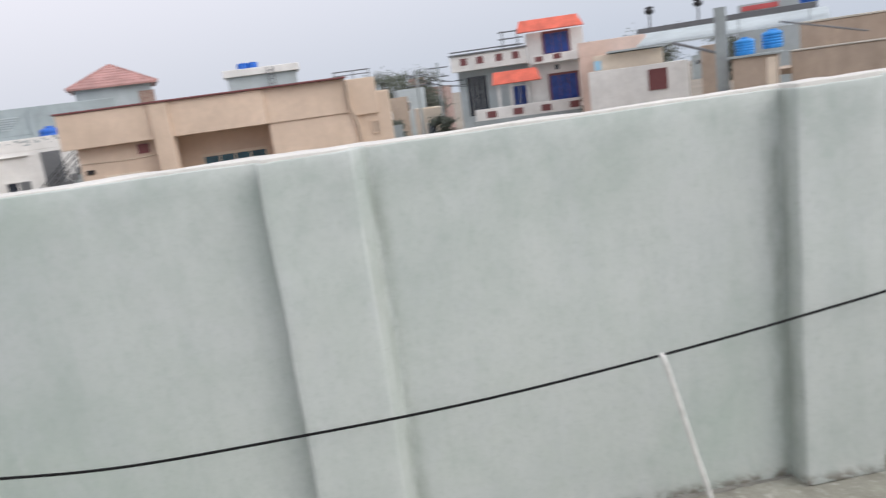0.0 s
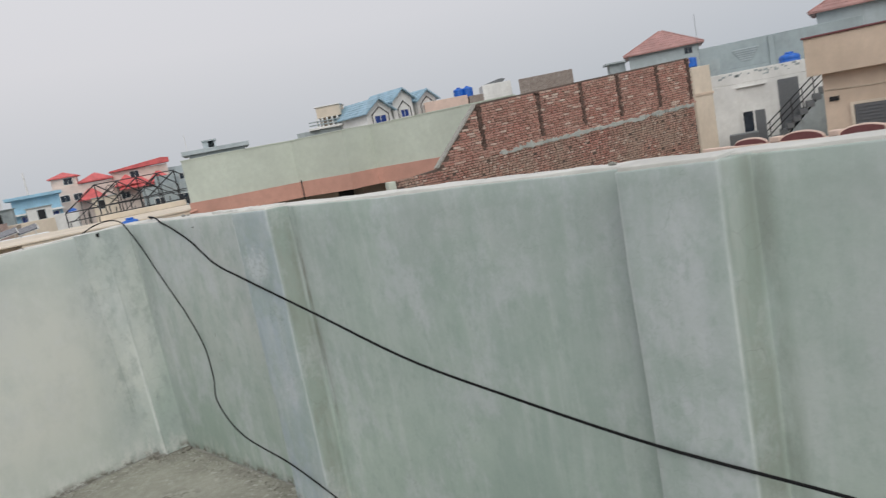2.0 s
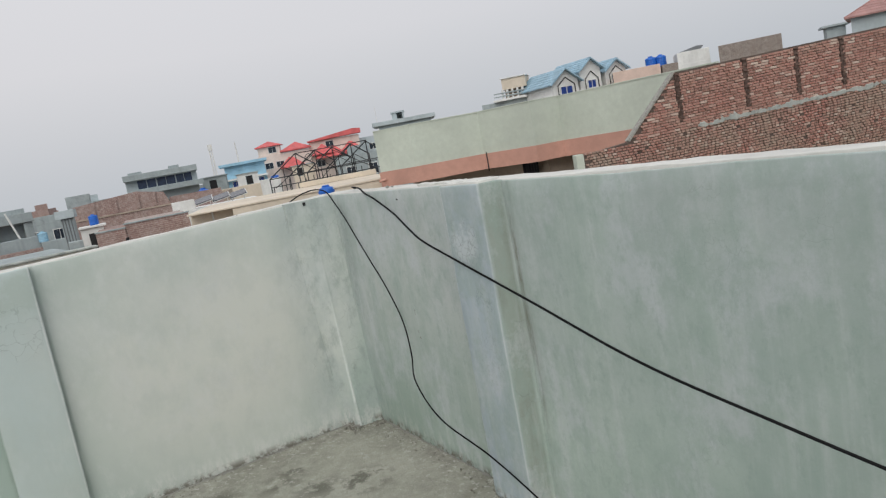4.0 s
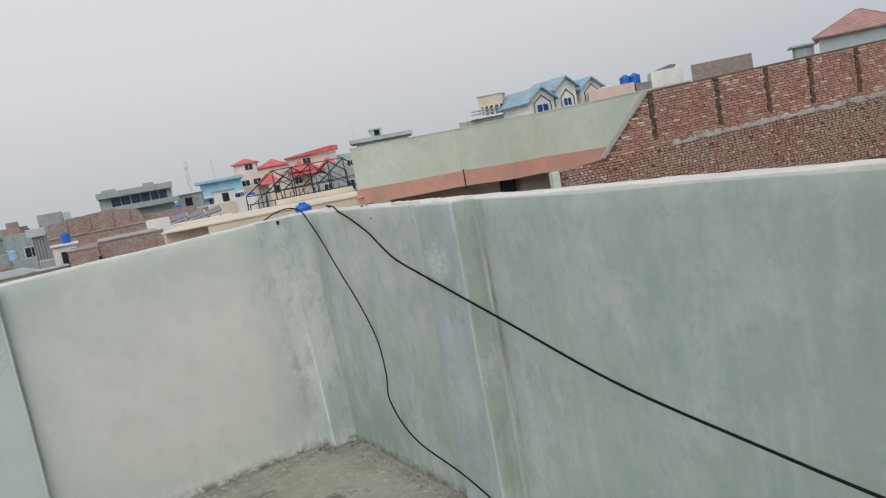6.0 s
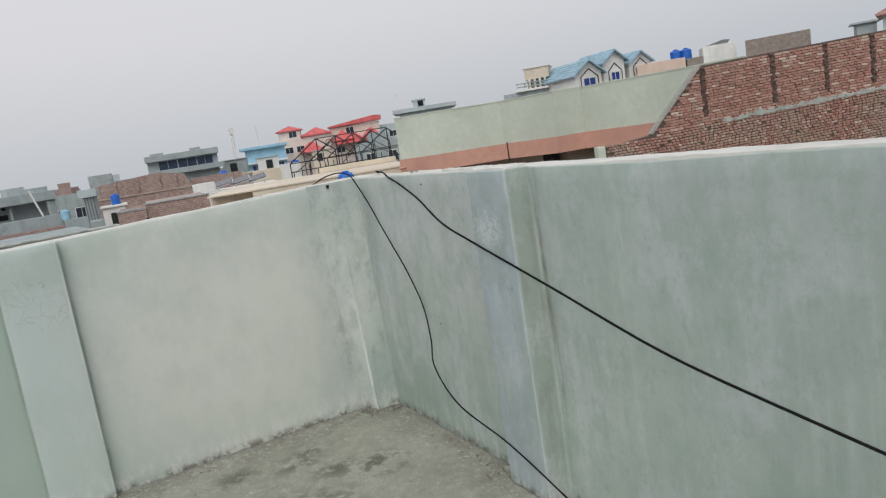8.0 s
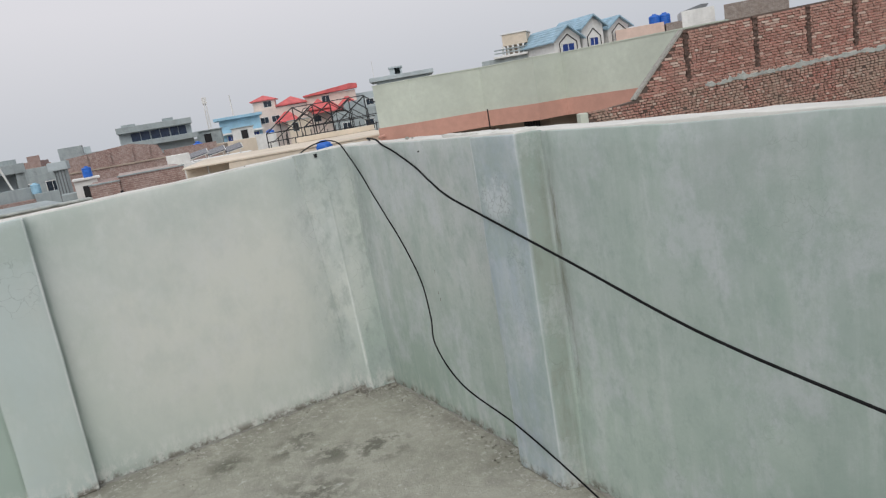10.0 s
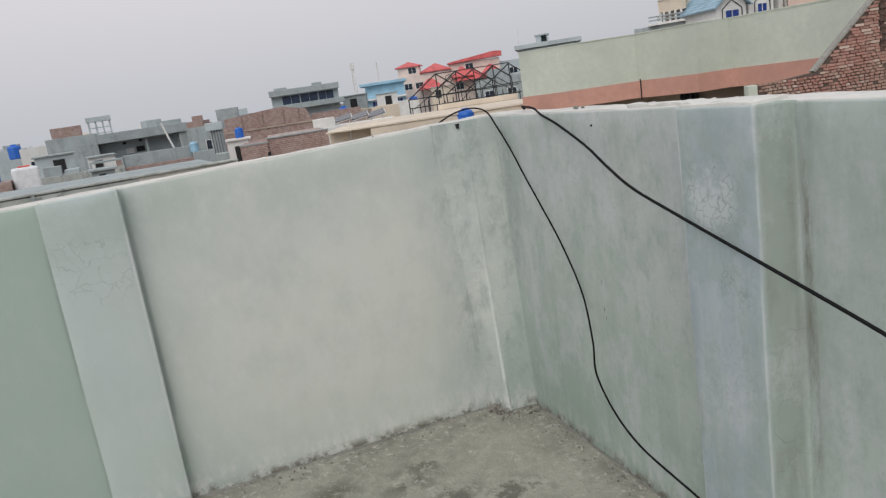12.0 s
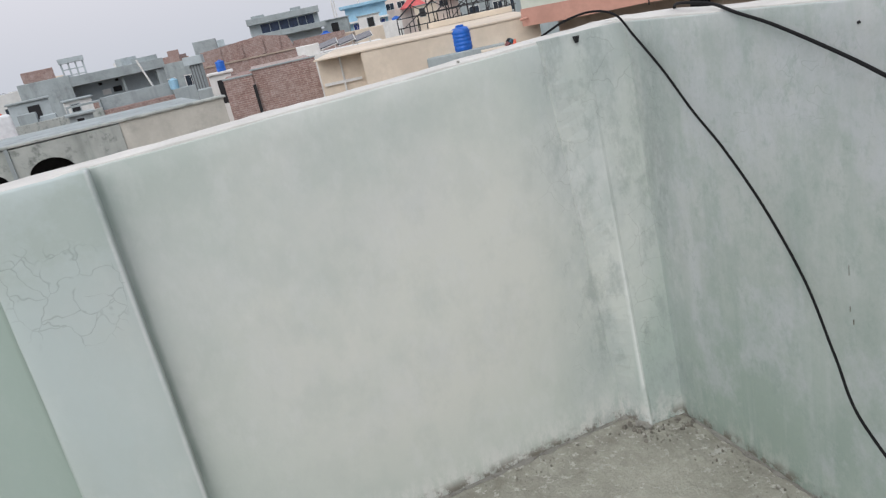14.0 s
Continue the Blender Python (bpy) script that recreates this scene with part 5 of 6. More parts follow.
# red roofed cream house
m, L = front((-111.3, 33.5), (-103.3, 53.1))
b = thing("house", "cream house with several scarlet hipped roofs", "house", m)
part("wall", boxed(0.4, 8.8, 0.5, 9.0, -7.0, 4.4, bev=0.03), ROSE, b)
part("wall", boxed(8.8, 17.0, 1.0, 9.0, -7.0, 5.3, bev=0.03), ROSE, b)
part("wall", boxed(17.0, 22.0, 2.0, 9.0, -7.0, 4.6, bev=0.03), PALEBLUE, b)
part("stair_room", boxed(0.6, 4.1, 1.0, 4.5, 4.402, 5.85, bev=0.03), ROSE, b)
part("roof", hip_roof(B(), 0.6, 4.1, 1.0, 4.5, 5.9, 6.7, 0.4, 0.12), SCARLET, b, "scarlet hipped roof")
part("roof", hip_roof(B(), 4.6, 8.6, 0.6, 5.0, 4.75, 5.9, 0.5, 0.2), SCARLET, b, "scarlet hipped roof")
part("roof", prism(B(), [(8.6, 5.3), (8.6, 5.5), (16.2, 6.35), (17.4, 6.2), (17.4, 5.5)], 0.4, 4.0), SCARLET, b, "scarlet sloping roof")
for c, w, z in ((5.6, 1.7, 2.1), (10.8, 1.5, 3.2), (12.0, 2.2, 2.6), (15.4, 1.6, 2.9)):
    part("porch_roof", hip_roof(B(), c - w, c + w, -1.2, 1.6, z, z + 1.5, 0.3, 0.15), SCARLET, b, "scarlet porch roof")
for u, z in ((2.3, 4.75), (11.5, 4.1), (1.4, 2.3), (3.2, 2.3), (9.6, 1.2), (13.2, 1.2), (15.8, 1.2), (18.5, 2.5), (20.2, 2.5)):
    window(b, u, u + 1.2, z, z + 0.9, 0.5 if u < 8.8 and z < 4 else (1.0 if u < 17 else 2.0), WHITE, GLASS, 1, 0.06)

# lattice masts far off
for (x, y), z1, w in (((-142.2, 34.6), 9.2, 0.4), ((-140.8, 39.2), 8.9, 0.22), ((-120.0, 60.5), 10.2, 0.1)):
    a = thing("lattice_mast", "red and white lattice mast far away, paled for haze", "mast", pose(x, y, 0), "far masts")
    bm = B()
    if w > 0.3:
        for sx, sy in ((-1, -1), (1, -1), (1, 1), (-1, 1)):
            bar(bm, (sx * w, sy * w, -7), (sx * w * 0.5, sy * w * 0.5, z1), 0.045, 5)
        for k in range(16):
            z = -7 + (z1 + 7) * k / 16
            f0, f1 = w * (1 - 0.5 * k / 16), w * (1 - 0.5 * (k + 1) / 16)
            bar(bm, (-f0, -f0, z), (-f1, f1, z + 1.0), 0.028, 4), bar(bm, (f0, -f0, z), (f1, f1, z + 1.0), 0.028, 4), bar(bm, (-f0, -f0, z), (f1, -f1, z + 1.0), 0.028, 4)
        box(bm, -0.35, 0.35, -0.35, 0.35, z1 - 1.2, z1)
    else:
        bar(bm, (0, 0, -7), (0, 0, z1), w * 0.5, 6)
        if w > 0.15:
            for k in range(4):
                bar(bm, (-0.5, 0, z1 - 1 - k), (0.5, 0, z1 - 1 - k), 0.07, 4)
    # plain white stands in for the haze that pales the distant lattice
    part("lattice", bm, WHITE, a)

# ---- grey terraces beyond the west wall ----
m, L = front((-56.9, -10.1), (-57.5, 0.0))
b = thing("house", "unfinished grey cement house with open verandah", "house", m)
part("wall", boxed(0.0, 3.4, 0.0, 7.0, -7.0, 2.25, bev=0.03), CEMENT, b)
part("parapet", boxed(0.45, 2.55, 0.5, 0.75, 2.252, 3.0, bev=0.02), BRICKFAR_X, b, "bare brick roof parapet")
part("wall", boxed(3.4, 9.3, 1.6, 7.0, -7.0, 1.4, bev=0.02), PALEBLUE, b)
part("roof_slab", boxed(3.4, 9.9, -0.2, 7.0, 1.402, 2.1, bev=0.03), CEMENT, b)
part("pillar", boxed(9.2, 9.8, 0.0, 1.0, -7.0, 1.4, bev=0.03), CEMENT, b)
part("pillar", boxed(6.7, 6.9, 0.4, 0.6, -7.0, 1.4, bev=0.02), CEMENT, b)
part("parapet", boxed(3.4, 9.2, 0.0, 0.2, -7.0, 0.1, bev=0.02), BRICKFAR_X, b)
for u, z in ((5.2, 0.35), (6.0, 0.4), (5.1, 1.1), (6.3, 1.15)):
    part("window", boxed(u, u + (0.6 if z < 1 else 0.25), 1.56, 1.598, z, z + (0.4 if z < 1 else 0.18)), HOLLOW if z > 0.36 else WHITE, b)
m, L = front((-37.1, -7.3), (-37.5, -0.3))
b = thing("boundary_wall", "stained grey cement roof walls with bare brick courses", "wall", m)
part("wall", boxed(-0.6, 3.3, 0.0, 0.25, -7.0, 0.28, bev=0.02), MOSSY, b)
part("wall", boxed(3.3, 6.7, 0.5, 0.75, -7.0, 0.72, bev=0.02), CEMENT, b)
part("wall", boxed(3.3, 6.9, 0.1, 0.3, -7.0, 0.12, bev=0.02), BRICKFAR_X, b)
part("pier", boxed(6.7, 8.2, 0.0, 0.8, -7.0, 0.35, bev=0.02), CEMENT, b)
part("cistern", boxed(-0.4, 0.4, 0.3, 1.0, -7.0, 0.75, bev=0.03), CEMENT, b)
part("cistern", boxed(0.5, 1.2, 0.5, 1.2, 0.0, 0.5, bev=0.03), PALEBLUE, b)
bm = B()
box(bm, 1.7, 3.3, 0.4, 1.2, 0.55, 0.64), box(bm, 1.7, 1.8, 0.4, 0.5, 0.0, 0.55), box(bm, 3.2, 3.3, 0.4, 0.5, 0.0, 0.55)
part("canopy", bm, CEMENT, b)
water_tank("light blue plastic water tank on a grey pier", m @ pose(6.85, 0.4, 0.35), SKYBLUE, 0.22, 0.5)
part("pole", bar(B(), (6.0, 0.9, 0.3), (5.5, 0.9, 2.1), 0.05), WHITE, b)

m, L = front((-13.1, -5.2), (-13.5, -0.2))
arch = thing("boundary_wall", "mossy grey cement wall with dark round-headed openings", "wall", m)


def arched_wall(x0, x1, z0, z1, holes, y0, y1):
    """A wall pierced by round-headed openings (centre, half width, springing height)."""
    bm = B()
    prev = x0
    for c, w, s in holes:
        box(bm, prev, c - w, y0, y1, z0, z1)
        top = [(c - w, z1), (c - w, s)] + [(c + w * math.cos(a), s + w * 0.8 * math.sin(a)) for a in [math.pi * (1 - i / 14) for i in range(1, 14)]] + [(c + w, s), (c + w, z1)]
        prism(bm, top, y0, y1)
        prev = c + w
    box(bm, prev, x1, y0, y1, z0, z1)
    return bm


part("wall", arched_wall(-1.5, 2.9, -2.5, 0.76, [(0.42, 0.36, 0.12), (1.52, 0.42, 0.12)], 0.0, 0.3), MOSSY, arch)
part("wall", boxed(2.9, 4.95, 0.02, 0.3, -7.0, 0.78, bev=0.01), LIMEGREY, arch)
part("wall", boxed(-1.5, 2.9, 0.0, 0.3, -7.0, -2.5), MOSSY, arch)
part("inner_room", boxed(-1.4, 2.8, 1.6, 1.9, -7.0, 0.7), HOLLOW, arch)
part("coping", boxed(-1.55, 5.0, -0.03, 0.34, 0.782, 0.83, bev=0.015), MOSSY, arch, "stained cement coping")
part("roof_slab", boxed(-1.5, 4.95, 0.36, 7.0, 0.5, 0.66, bev=0.02), CEMENT, arch)
part("pier", boxed(0.86, 0.93, -0.03, 0.002, -2.0, 0.78), CEMENT, arch)

wt = thing("water_tank", "square white plastic water tank with red lid", "water tank", front((-27.0, -7.1), (-27.2, -6.2))[0], "water tanks")
part("tank_body", boxed(-0.04, 0.84, 0, 0.8, 0.1, 1.12, bev=0.09), TANKWHITE, wt)
part("lid", boxed(0.2, 0.6, 0.2, 0.6, 1.12, 1.18, bev=0.02), CORAL, wt, "red screw lid")
water_tank("blue plastic water tank on a brick terrace", front((-27.0, -7.1), (-27.2, -6.2))[0] @ pose(-0.80, 0.6, 0.72), None, 0.38, 0.62)
m, L = front((-26.6, -9.5), (-27.0, -5.6))
b = thing("terrace", "rough brick terrace carrying water tanks", "terrace", m)
part("wall", boxed(-1.5, 3.6, -0.2, 5.0, -7.0, 0.1, bev=0.02), BRICKFAR_X, b)
part("tank_stand", boxed(0.1, 2.3, -0.15, 1.4, 0.102, 0.72, bev=0.02), BRICKFAR_X, b, "rough brick tank stand")
m, L = front((-66.0, -16.1), (-66.8, -11.6))
b = thing("house", "pale grey low houses at the edge of the town", "house", m)
shell(b, 3.2, 6.0, 2.0, PALEBLUE, u0=-4.0)
b = thing("house", "white washed low house with small dark window", "house", m @ pose(2.6, -3.0, 0))
shell(b, 3.6, 5.0, 1.9, WHITE)
window(b, 0.6, 1.4, 0.3, 0.8, 0.0, WHITE, GLASS, 1)
water_tank("blue plastic water tank on a white house", m @ pose(2.3, -2.0, 1.2), None, 0.5, 1.1)
m, L = front((-156.9, -16.3), (-157.2, -12.2))
b = thing("overhead_tank", "open concrete frame tower far away", "tower", m)
bm = B()
for u in (0.0, 1.3, 2.6, 3.9):
    for y in (0, 3):
        box(bm, u, u + 0.3, y, y + 0.3, -7, 5.4)
for z in (3.0, 4.1):
    box(bm, 0, 4.2, -0.02, 0.28, z, z + 0.2)
part("columns", bm, PALEBLUE, b)
part("top", boxed(-0.2, 4.4, -0.3, 3.6, 5.4, 6.3), PALEBLUE, b)

# ---- white house with coral roofs ----
RP, RQ = (14.2, 51.9), (23.8, 49.5)
m, L = front(RP, RQ)
red = thing("house", "white three-storey house with coral roofs and blue glass", "house", m)
part("wall", boxed(0.3, 5.6, 1.6, 9.0, -7.0, 2.85, bev=0.03), PALEBLUE, red)
part("wall", boxed(5.6, 9.7, 0.6, 9.0, -7.0, 4.8, bev=0.03), WHITE, red)
part("balcony_parapet", boxed(0.0, 5.55, 0.0, 0.25, 2.9, 3.85, bev=0.02), WHITE, red)
part("balcony_slab", boxed(0.0, 5.59, 0.0, 1.6, 2.75, 2.898, bev=0.02), WHITE, red)
part("coping", boxed(-0.1, 5.6, -0.1, 0.35, 3.852, 3.98, bev=0.02), GREYSTEEL, red)
part("balcony_parapet", boxed(5.9, 10.0, -0.4, -0.15, 2.55, 3.15, bev=0.02), WHITE, red)
part("balcony_slab", boxed(5.9, 10.0, -0.15, 0.598, 2.55, 2.7, bev=0.02), PALEBLUE, red)
part("balcony_parapet", boxed(1.5, 9.8, -1.6, -1.35, -0.9, -0.1, bev=0.02), WHITE, red)
part("balcony_slab", boxed(1.5, 9.8, -1.35, 0.59, -0.9, -0.7), PALEBLUE, red)
part("plinth", boxed(1.4, 9.9, -1.66, -1.602, -1.4, -0.9), CEMENT, red)
part("roof", prism(B(), [(5.0, 0), (9.7, 0), (9.3, 0.9), (5.2, 0.9)], 0, 0.12), CORAL, red, "coral sheet roof", Matrix.Translation((0, -0.5, 4.86)) @ pose(0, 0, 0, -28, 0, 0))
part("roof", prism(B(), [(2.9, 0), (6.4, 0), (6.1, 0.95), (3.0, 0.95)], 0, 0.12), CORAL, red, "coral sheet porch roof", Matrix.Translation((0, -0.9, 1.5)) @ pose(0, 0, 0, -25, 0, 0))
for u in (3.2, 4.1, 5.3, 6.0):
    part("pillar", boxed(u, u + 0.18, -0.6, -0.42, -0.7, 1.55), WHITE, red)
window(red, 6.9, 8.6, 3.2, 4.6, 0.6, MAROON, BLUEGLASS, 2, 0.06, w=0.16)
window(red, 7.1, 9.0, -0.2, 1.6, 0.6, MAROON, BLUEGLASS, 2, 0.06, w=0.16)
window(red, 4.3, 5.3, -0.3, 1.2, 1.6, WHITE, BLUEGLASS, 1)
window(red, 0.9, 2.4, -0.6, 2.3, 1.6, PALEBLUE, GLASS, 3)
window(red, 7.5, 7.8, 2.0, 2.35, 0.6, WHITE, GLASS, 0)
for u, z, y in ((0.7, 3.15, 0.0), (1.9, 3.15, 0.0), (3.3, 3.15, 0.0), (4.5, 3.15, 0.0)):
    part("panel", boxed(u, u + 0.5, y - 0.03, y - 0.001, z, z + 0.5), MAROON, red)
for u, z in ((6.1, 2.7), (7.4, 2.75), (9.3, 2.7)):
    part("panel", boxed(u, u + 0.55, -0.43, -0.401, z, z + 0.35), MAROON, red)
for u in (2.3, 4.2, 6.2, 8.2):
    part("panel", boxed(u, u + 0.7, -1.63, -1.601, -0.75, -0.3), MAROON, red)
ext = B()
for u in (3.9, 5.0):
    bar(ext, (u, 1.8, 3.0), (u, 1.8, 5.3), 0.06)
for z in (4.2, 4.7, 5.2):
    bar(ext, (3.6, 1.8, z), (5.4, 1.8, z), 0.05)
part("roof_rack", ext, GREYSTEEL, red)
part("railing", bar(B(), (0.0, 0.1, 4.15), (5.0, 0.1, 4.15), 0.05), GREYSTEEL, red)

# pink and white walls with sheet roof
m, L = front((20.6, 40.0), (25.5, 38.0))
b = thing("house", "low whitewashed house with pink upper wall and grey sheet roof", "house", m)
part("wall", boxed(-0.2, 5.4, 0.0, 6.0, -7.0, 1.5, bev=0.02), WHITE, b)
part("upper_wall", boxed(0.1, 4.1, 1.0, 6.0, 1.502, 2.4, bev=0.02), CREAM, b)
part("roof_sheet", prism(B(), [(0.9, 2.45), (4.3, 2.45), (4.3, 2.55), (0.9, 2.55)], 0.4, 5.0), PALEBLUE, b)
window(b, 3.25, 4.15, 0.1, 1.15, 0.0, MAROON, MAROON, 1)
part("window", boxed(0.15, 0.55, 0.97, 0.998, 1.55, 2.1), SKYBLUE, b)
m, L = front((22.5, 44.0), (26.0, 42.5))
b = thing("house", "pinkish house behind the coral roofed house", "house", m)
shell(b, 3.0, 5.0, 3.4, PINK, u0=-1.2)

# right-hand roofs: concrete post, tanks, mud walls, sheet roofs
SP, SQ = (19.3, 22.1), (23.2, 19.5)
m, L = front(SP, SQ)
post = thing("concrete_post", "tapered grey concrete electric post with stay wire", "post", m)
part("post", prism(B(), [(-0.46, -7.0), (0.02, -7.0), (-0.07, 3.15), (-0.45, 3.15)], 0.0, 0.3), CEMENT, post)
part("bracket", bar(B(), (-1.9, 0.15, 2.2), (-0.3, 0.15, 1.6), 0.05), GREYSTEEL, post)
part("stay", bar(B(), (1.6, 0.4, 2.4), (4.2, 0.4, 1.7), 0.03), GREYSTEEL, post)
b = thing("house", "mud plastered roof walls with tank stand", "house", m)
part("wall", boxed(0.12, 1.55, -0.6, 0.9, -7.0, 1.36, bev=0.02), TAN, b)
part("stand_top", boxed(0.0, 1.65, -0.7, 1.0, 1.362, 1.44, bev=0.01), CEMENT, b)
part("wall", boxed(1.9, 9.0, 0.8, 1.05, -7.0, 1.34, bev=0.03), TAN, b)
part("coping", boxed(1.88, 9.0, 0.76, 1.09, 1.342, 1.40, bev=0.02), LIMEGREY, b)
part("wall", boxed(2.2, 9.0, 5.0, 5.3, -7.0, 2.3, bev=0.03), TAN, b)
part("coping", boxed(2.15, 9.0, 4.96, 5.34, 2.302, 2.38, bev=0.02), LIMEGREY, b)
part("roof", boxed(1.5, 9.0, 1.05, 5.0, 0.6, 0.8), TAN, b)
part("door", boxed(1.2, 1.5, -0.63, -0.602, 0.3, 1.28), CREAM, b)
part("wall", boxed(-1.4, -0.5, 4.0, 4.4, -7.0, 2.0, bev=0.03), TAN, b)
water_tank("bright blue plastic water tank on a mud plastered stand", m @ pose(0.5, 0.0, 1.44), TANKLIGHT, 0.31, 0.55)
water_tank("blue plastic water tank behind a mud plastered stand", m @ pose(1.35, 0.7, 1.55), TANKLIGHT, 0.33, 0.6)
b = thing("sheet_roof", "long grey blue sheet roof on steel girders", "roof", m)
part("girder", prism(B(), [(-4.8, 3.0), (2.9, 3.0), (2.9, 3.25), (-4.8, 3.22)], 9.0, 9.3), GREYSTEEL, b)
part("roof_sheet", boxed(-4.9, 3.4, 0.0, 3.6, 0.0, 0.07), PALEBLUE, b, "", pose(0, 9.0, 2.35, 11, 0, 0))
for u in (-0.3, 2.6):
    part("post", bar(B(), (u, 9.15, -7.0), (u, 9.15, 3.0), 0.03), PALEBLUE, b)
    part("post", bar(B(), (u, 12.6, -7.0), (u, 12.4, 2.95), 0.04), PALEBLUE, b)
for u in (-4.2, -2.0):
    v = thing("roof_vent", "dark turbine roof vent on a thin post", "vent", m @ pose(u, 9.15, 3.22))
    part("post", bar(B(), (0, 0, -0.02), (0, 0, 0.62), 0.05), GREYSTEEL, v)
    part("vent_head", turned(B(), [(0.08, 0.6), (0.2, 0.68), (0.22, 0.8), (0.1, 0.86), (0.24, 0.9), (0.05, 0.98)], 14), STEEL, v)
water_tank("blue plastic water tank on a sheet roof", m @ pose(2.6, 9.8, 3.3), None, 0.4, 0.7)
m, L = front((24.0, 36.0), (27.0, 34.0))
b = thing("house", "white roof room with red band behind the sheet roof", "house", m)
part("wall", boxed(3.0, 6.0, 2, 6, -7, 3.95), PALEBLUE, b)
part("band", boxed(3.2, 5.0, 1.95, 1.998, 3.6, 3.85), SCARLET, b)


# ---- trees ----
def tree(label, m, height, spread, seed, group="trees among the houses"):
    t = thing("tree", label, "tree", m, group)
    rg = random.Random(seed)
    tr = B()
    bar(tr, (0, 0, 0), (0.1, 0.05, height * 0.45), 0.16, 8)
    tips = []
    for i in range(14):
        a, e = rg.uniform(0, 6.28), rg.uniform(0.3, 1.0)
        p = Vector((0.1, 0.05, height * rg.uniform(0.3, 0.45)))
        q = Vector((math.cos(a) * spread * e, math.sin(a) * spread * e, height * rg.uniform(0.55, 0.95)))
        bar(tr, p, q, 0.05, 5)
        tips += [q, p.lerp(q, 0.7)]
    part("trunk", tr, BARK, t)
    vs, fs = [], []
    for q in tips:
        for _ in range(220):
            c = q + Vector((rg.gauss(0, 0.3), rg.gauss(0, 0.3), rg.gauss(0, 0.22))) * spread * 0.62
            n1 = Vector((rg.uniform(-1, 1), rg.uniform(-1, 1), rg.uniform(-1, 1))).normalized()
            n2 = n1.orthogonal().normalized()
            s = rg.uniform(0.07, 0.14) * (1.0 + 0.14 * spread)
            k = len(vs)
            vs += [c - n1 * s, c + n2 * s * 0.5, c + n1 * s, c - n2 * s * 0.5]
            fs.append((k, k + 1, k + 2, k + 3))
    me = bpy.data.meshes.new("crown")
    me.from_pydata(vs, [], fs)
    me.materials.append(LEAF)
    c = new("crown", me)
    c.parent = t
    return t


for i, (x, y, h, s) in enumerate(((9.0, 92.0, 11.8, 3.4), (12.5, 96.0, 12.2, 3.6), (16.5, 98.0, 11.6, 3.2), (10.4, 58.0, 7.0, 1.0), (13.2, 54.5, 7.0, 1.1), (22.6, 46.0, 7.4, 0.9), (24.2, 44.5, 7.2, 0.8), (34.0, 80.0, 12.0, 3.5), (41.0, 78.0, 12.0, 3.8), (48.0, 72.0, 12.0, 3.5), (44.0, 60.0, 11.4, 3.0))):
    tree("dusty dark green tree among the houses", pose(x, y, -7), h, s, i)
for x0, x1, y, zt, mt, lab in ((9.4, 12.2, 68.0, 1.5, TAN, "tan rendered house"), (11.8, 14.6, 74.0, 2.2, PALEBLUE, "pale grey house"), (12.4, 14.4, 60.0, 0.3, CREAM, "low cream house"), (8.4, 10.4, 56.0, -0.6, CEMENT, "low cement roof")):
    b = thing("house", lab + " in the gap between larger houses", "house", front((x0, y), (x1, y))[0])
    shell(b, x1 - x0, 5.0, zt, mt)
    window(b, 0.5, 1.1, zt - 2.2, zt - 1.3, 0.0, WHITE, GLASS, 1)
for k, (x, y, h) in enumerate(((11.6, 52.0, 10.3), (13.9, 57.0, 10.8), (9.2, 60.0, 9.6))):
    pl = thing("electric_pole", "slender grey electric pole with cross arms", "pole", pose(x, y, -7), "electric poles")
    part("shaft", bar(B(), (0, 0, 0), (0, 0, h), 0.09, 8), CEMENT, pl)
    for z in (h - 0.4, h - 1.1):
        part("cross_arm", bar(B(), (-0.8, 0, z), (0.8, 0, z), 0.05, 6), GREYSTEEL, pl)
for k in range(4):
    a, c = Vector((11.6 - 0.6 + 0.4 * k, 52.0, 2.9 - 0.35 * (k % 2))), Vector((16.5, 53.0 + 0.3 * k, 1.6 + 0.3 * k))
    mid_pt = (a + c) / 2 - Vector((0, 0, 0.35))
    solid("wire", tube(B(), spline([a, mid_pt, c], 8), 0.02, 5), STEEL, "slack electric wire from a pole to a house", "wire", "", "electric wires")
for i, (x, y, h, s) in enumerate(((-150, -32, 9.6, 3.0), (-148, -27, 9.2, 2.6), (-155, -22, 10.0, 2.2), (-60, 10.0, 8.6, 1.2))):
    tree("grey green tree on the far edge of the town", pose(x, y, -7), h, s, 40 + i)

# small roof rooms between the larger houses
def roof_room(label, p, q, depth, top, mat, door=None, slab=0.1, base=-7.0):
    m, L = front(p, q)
    h = thing("roof_room", label, "roof room", m, "small roof rooms of the town")
    part("wall", boxed(0.0, L, 0.0, depth, base, top, bev=0.02), mat, h)
    part("roof_slab", boxed(-0.12, L + 0.12, -0.15, depth + 0.1, top + 0.002, top + slab, bev=0.02), CEMENT, h)
    if door:
        window(h, door[0] * L, door[1] * L, top - door[2], top - door[3], 0.0, CEMENT, HOLLOW, 0, 0.04, "doorway", 0.05)
    return h


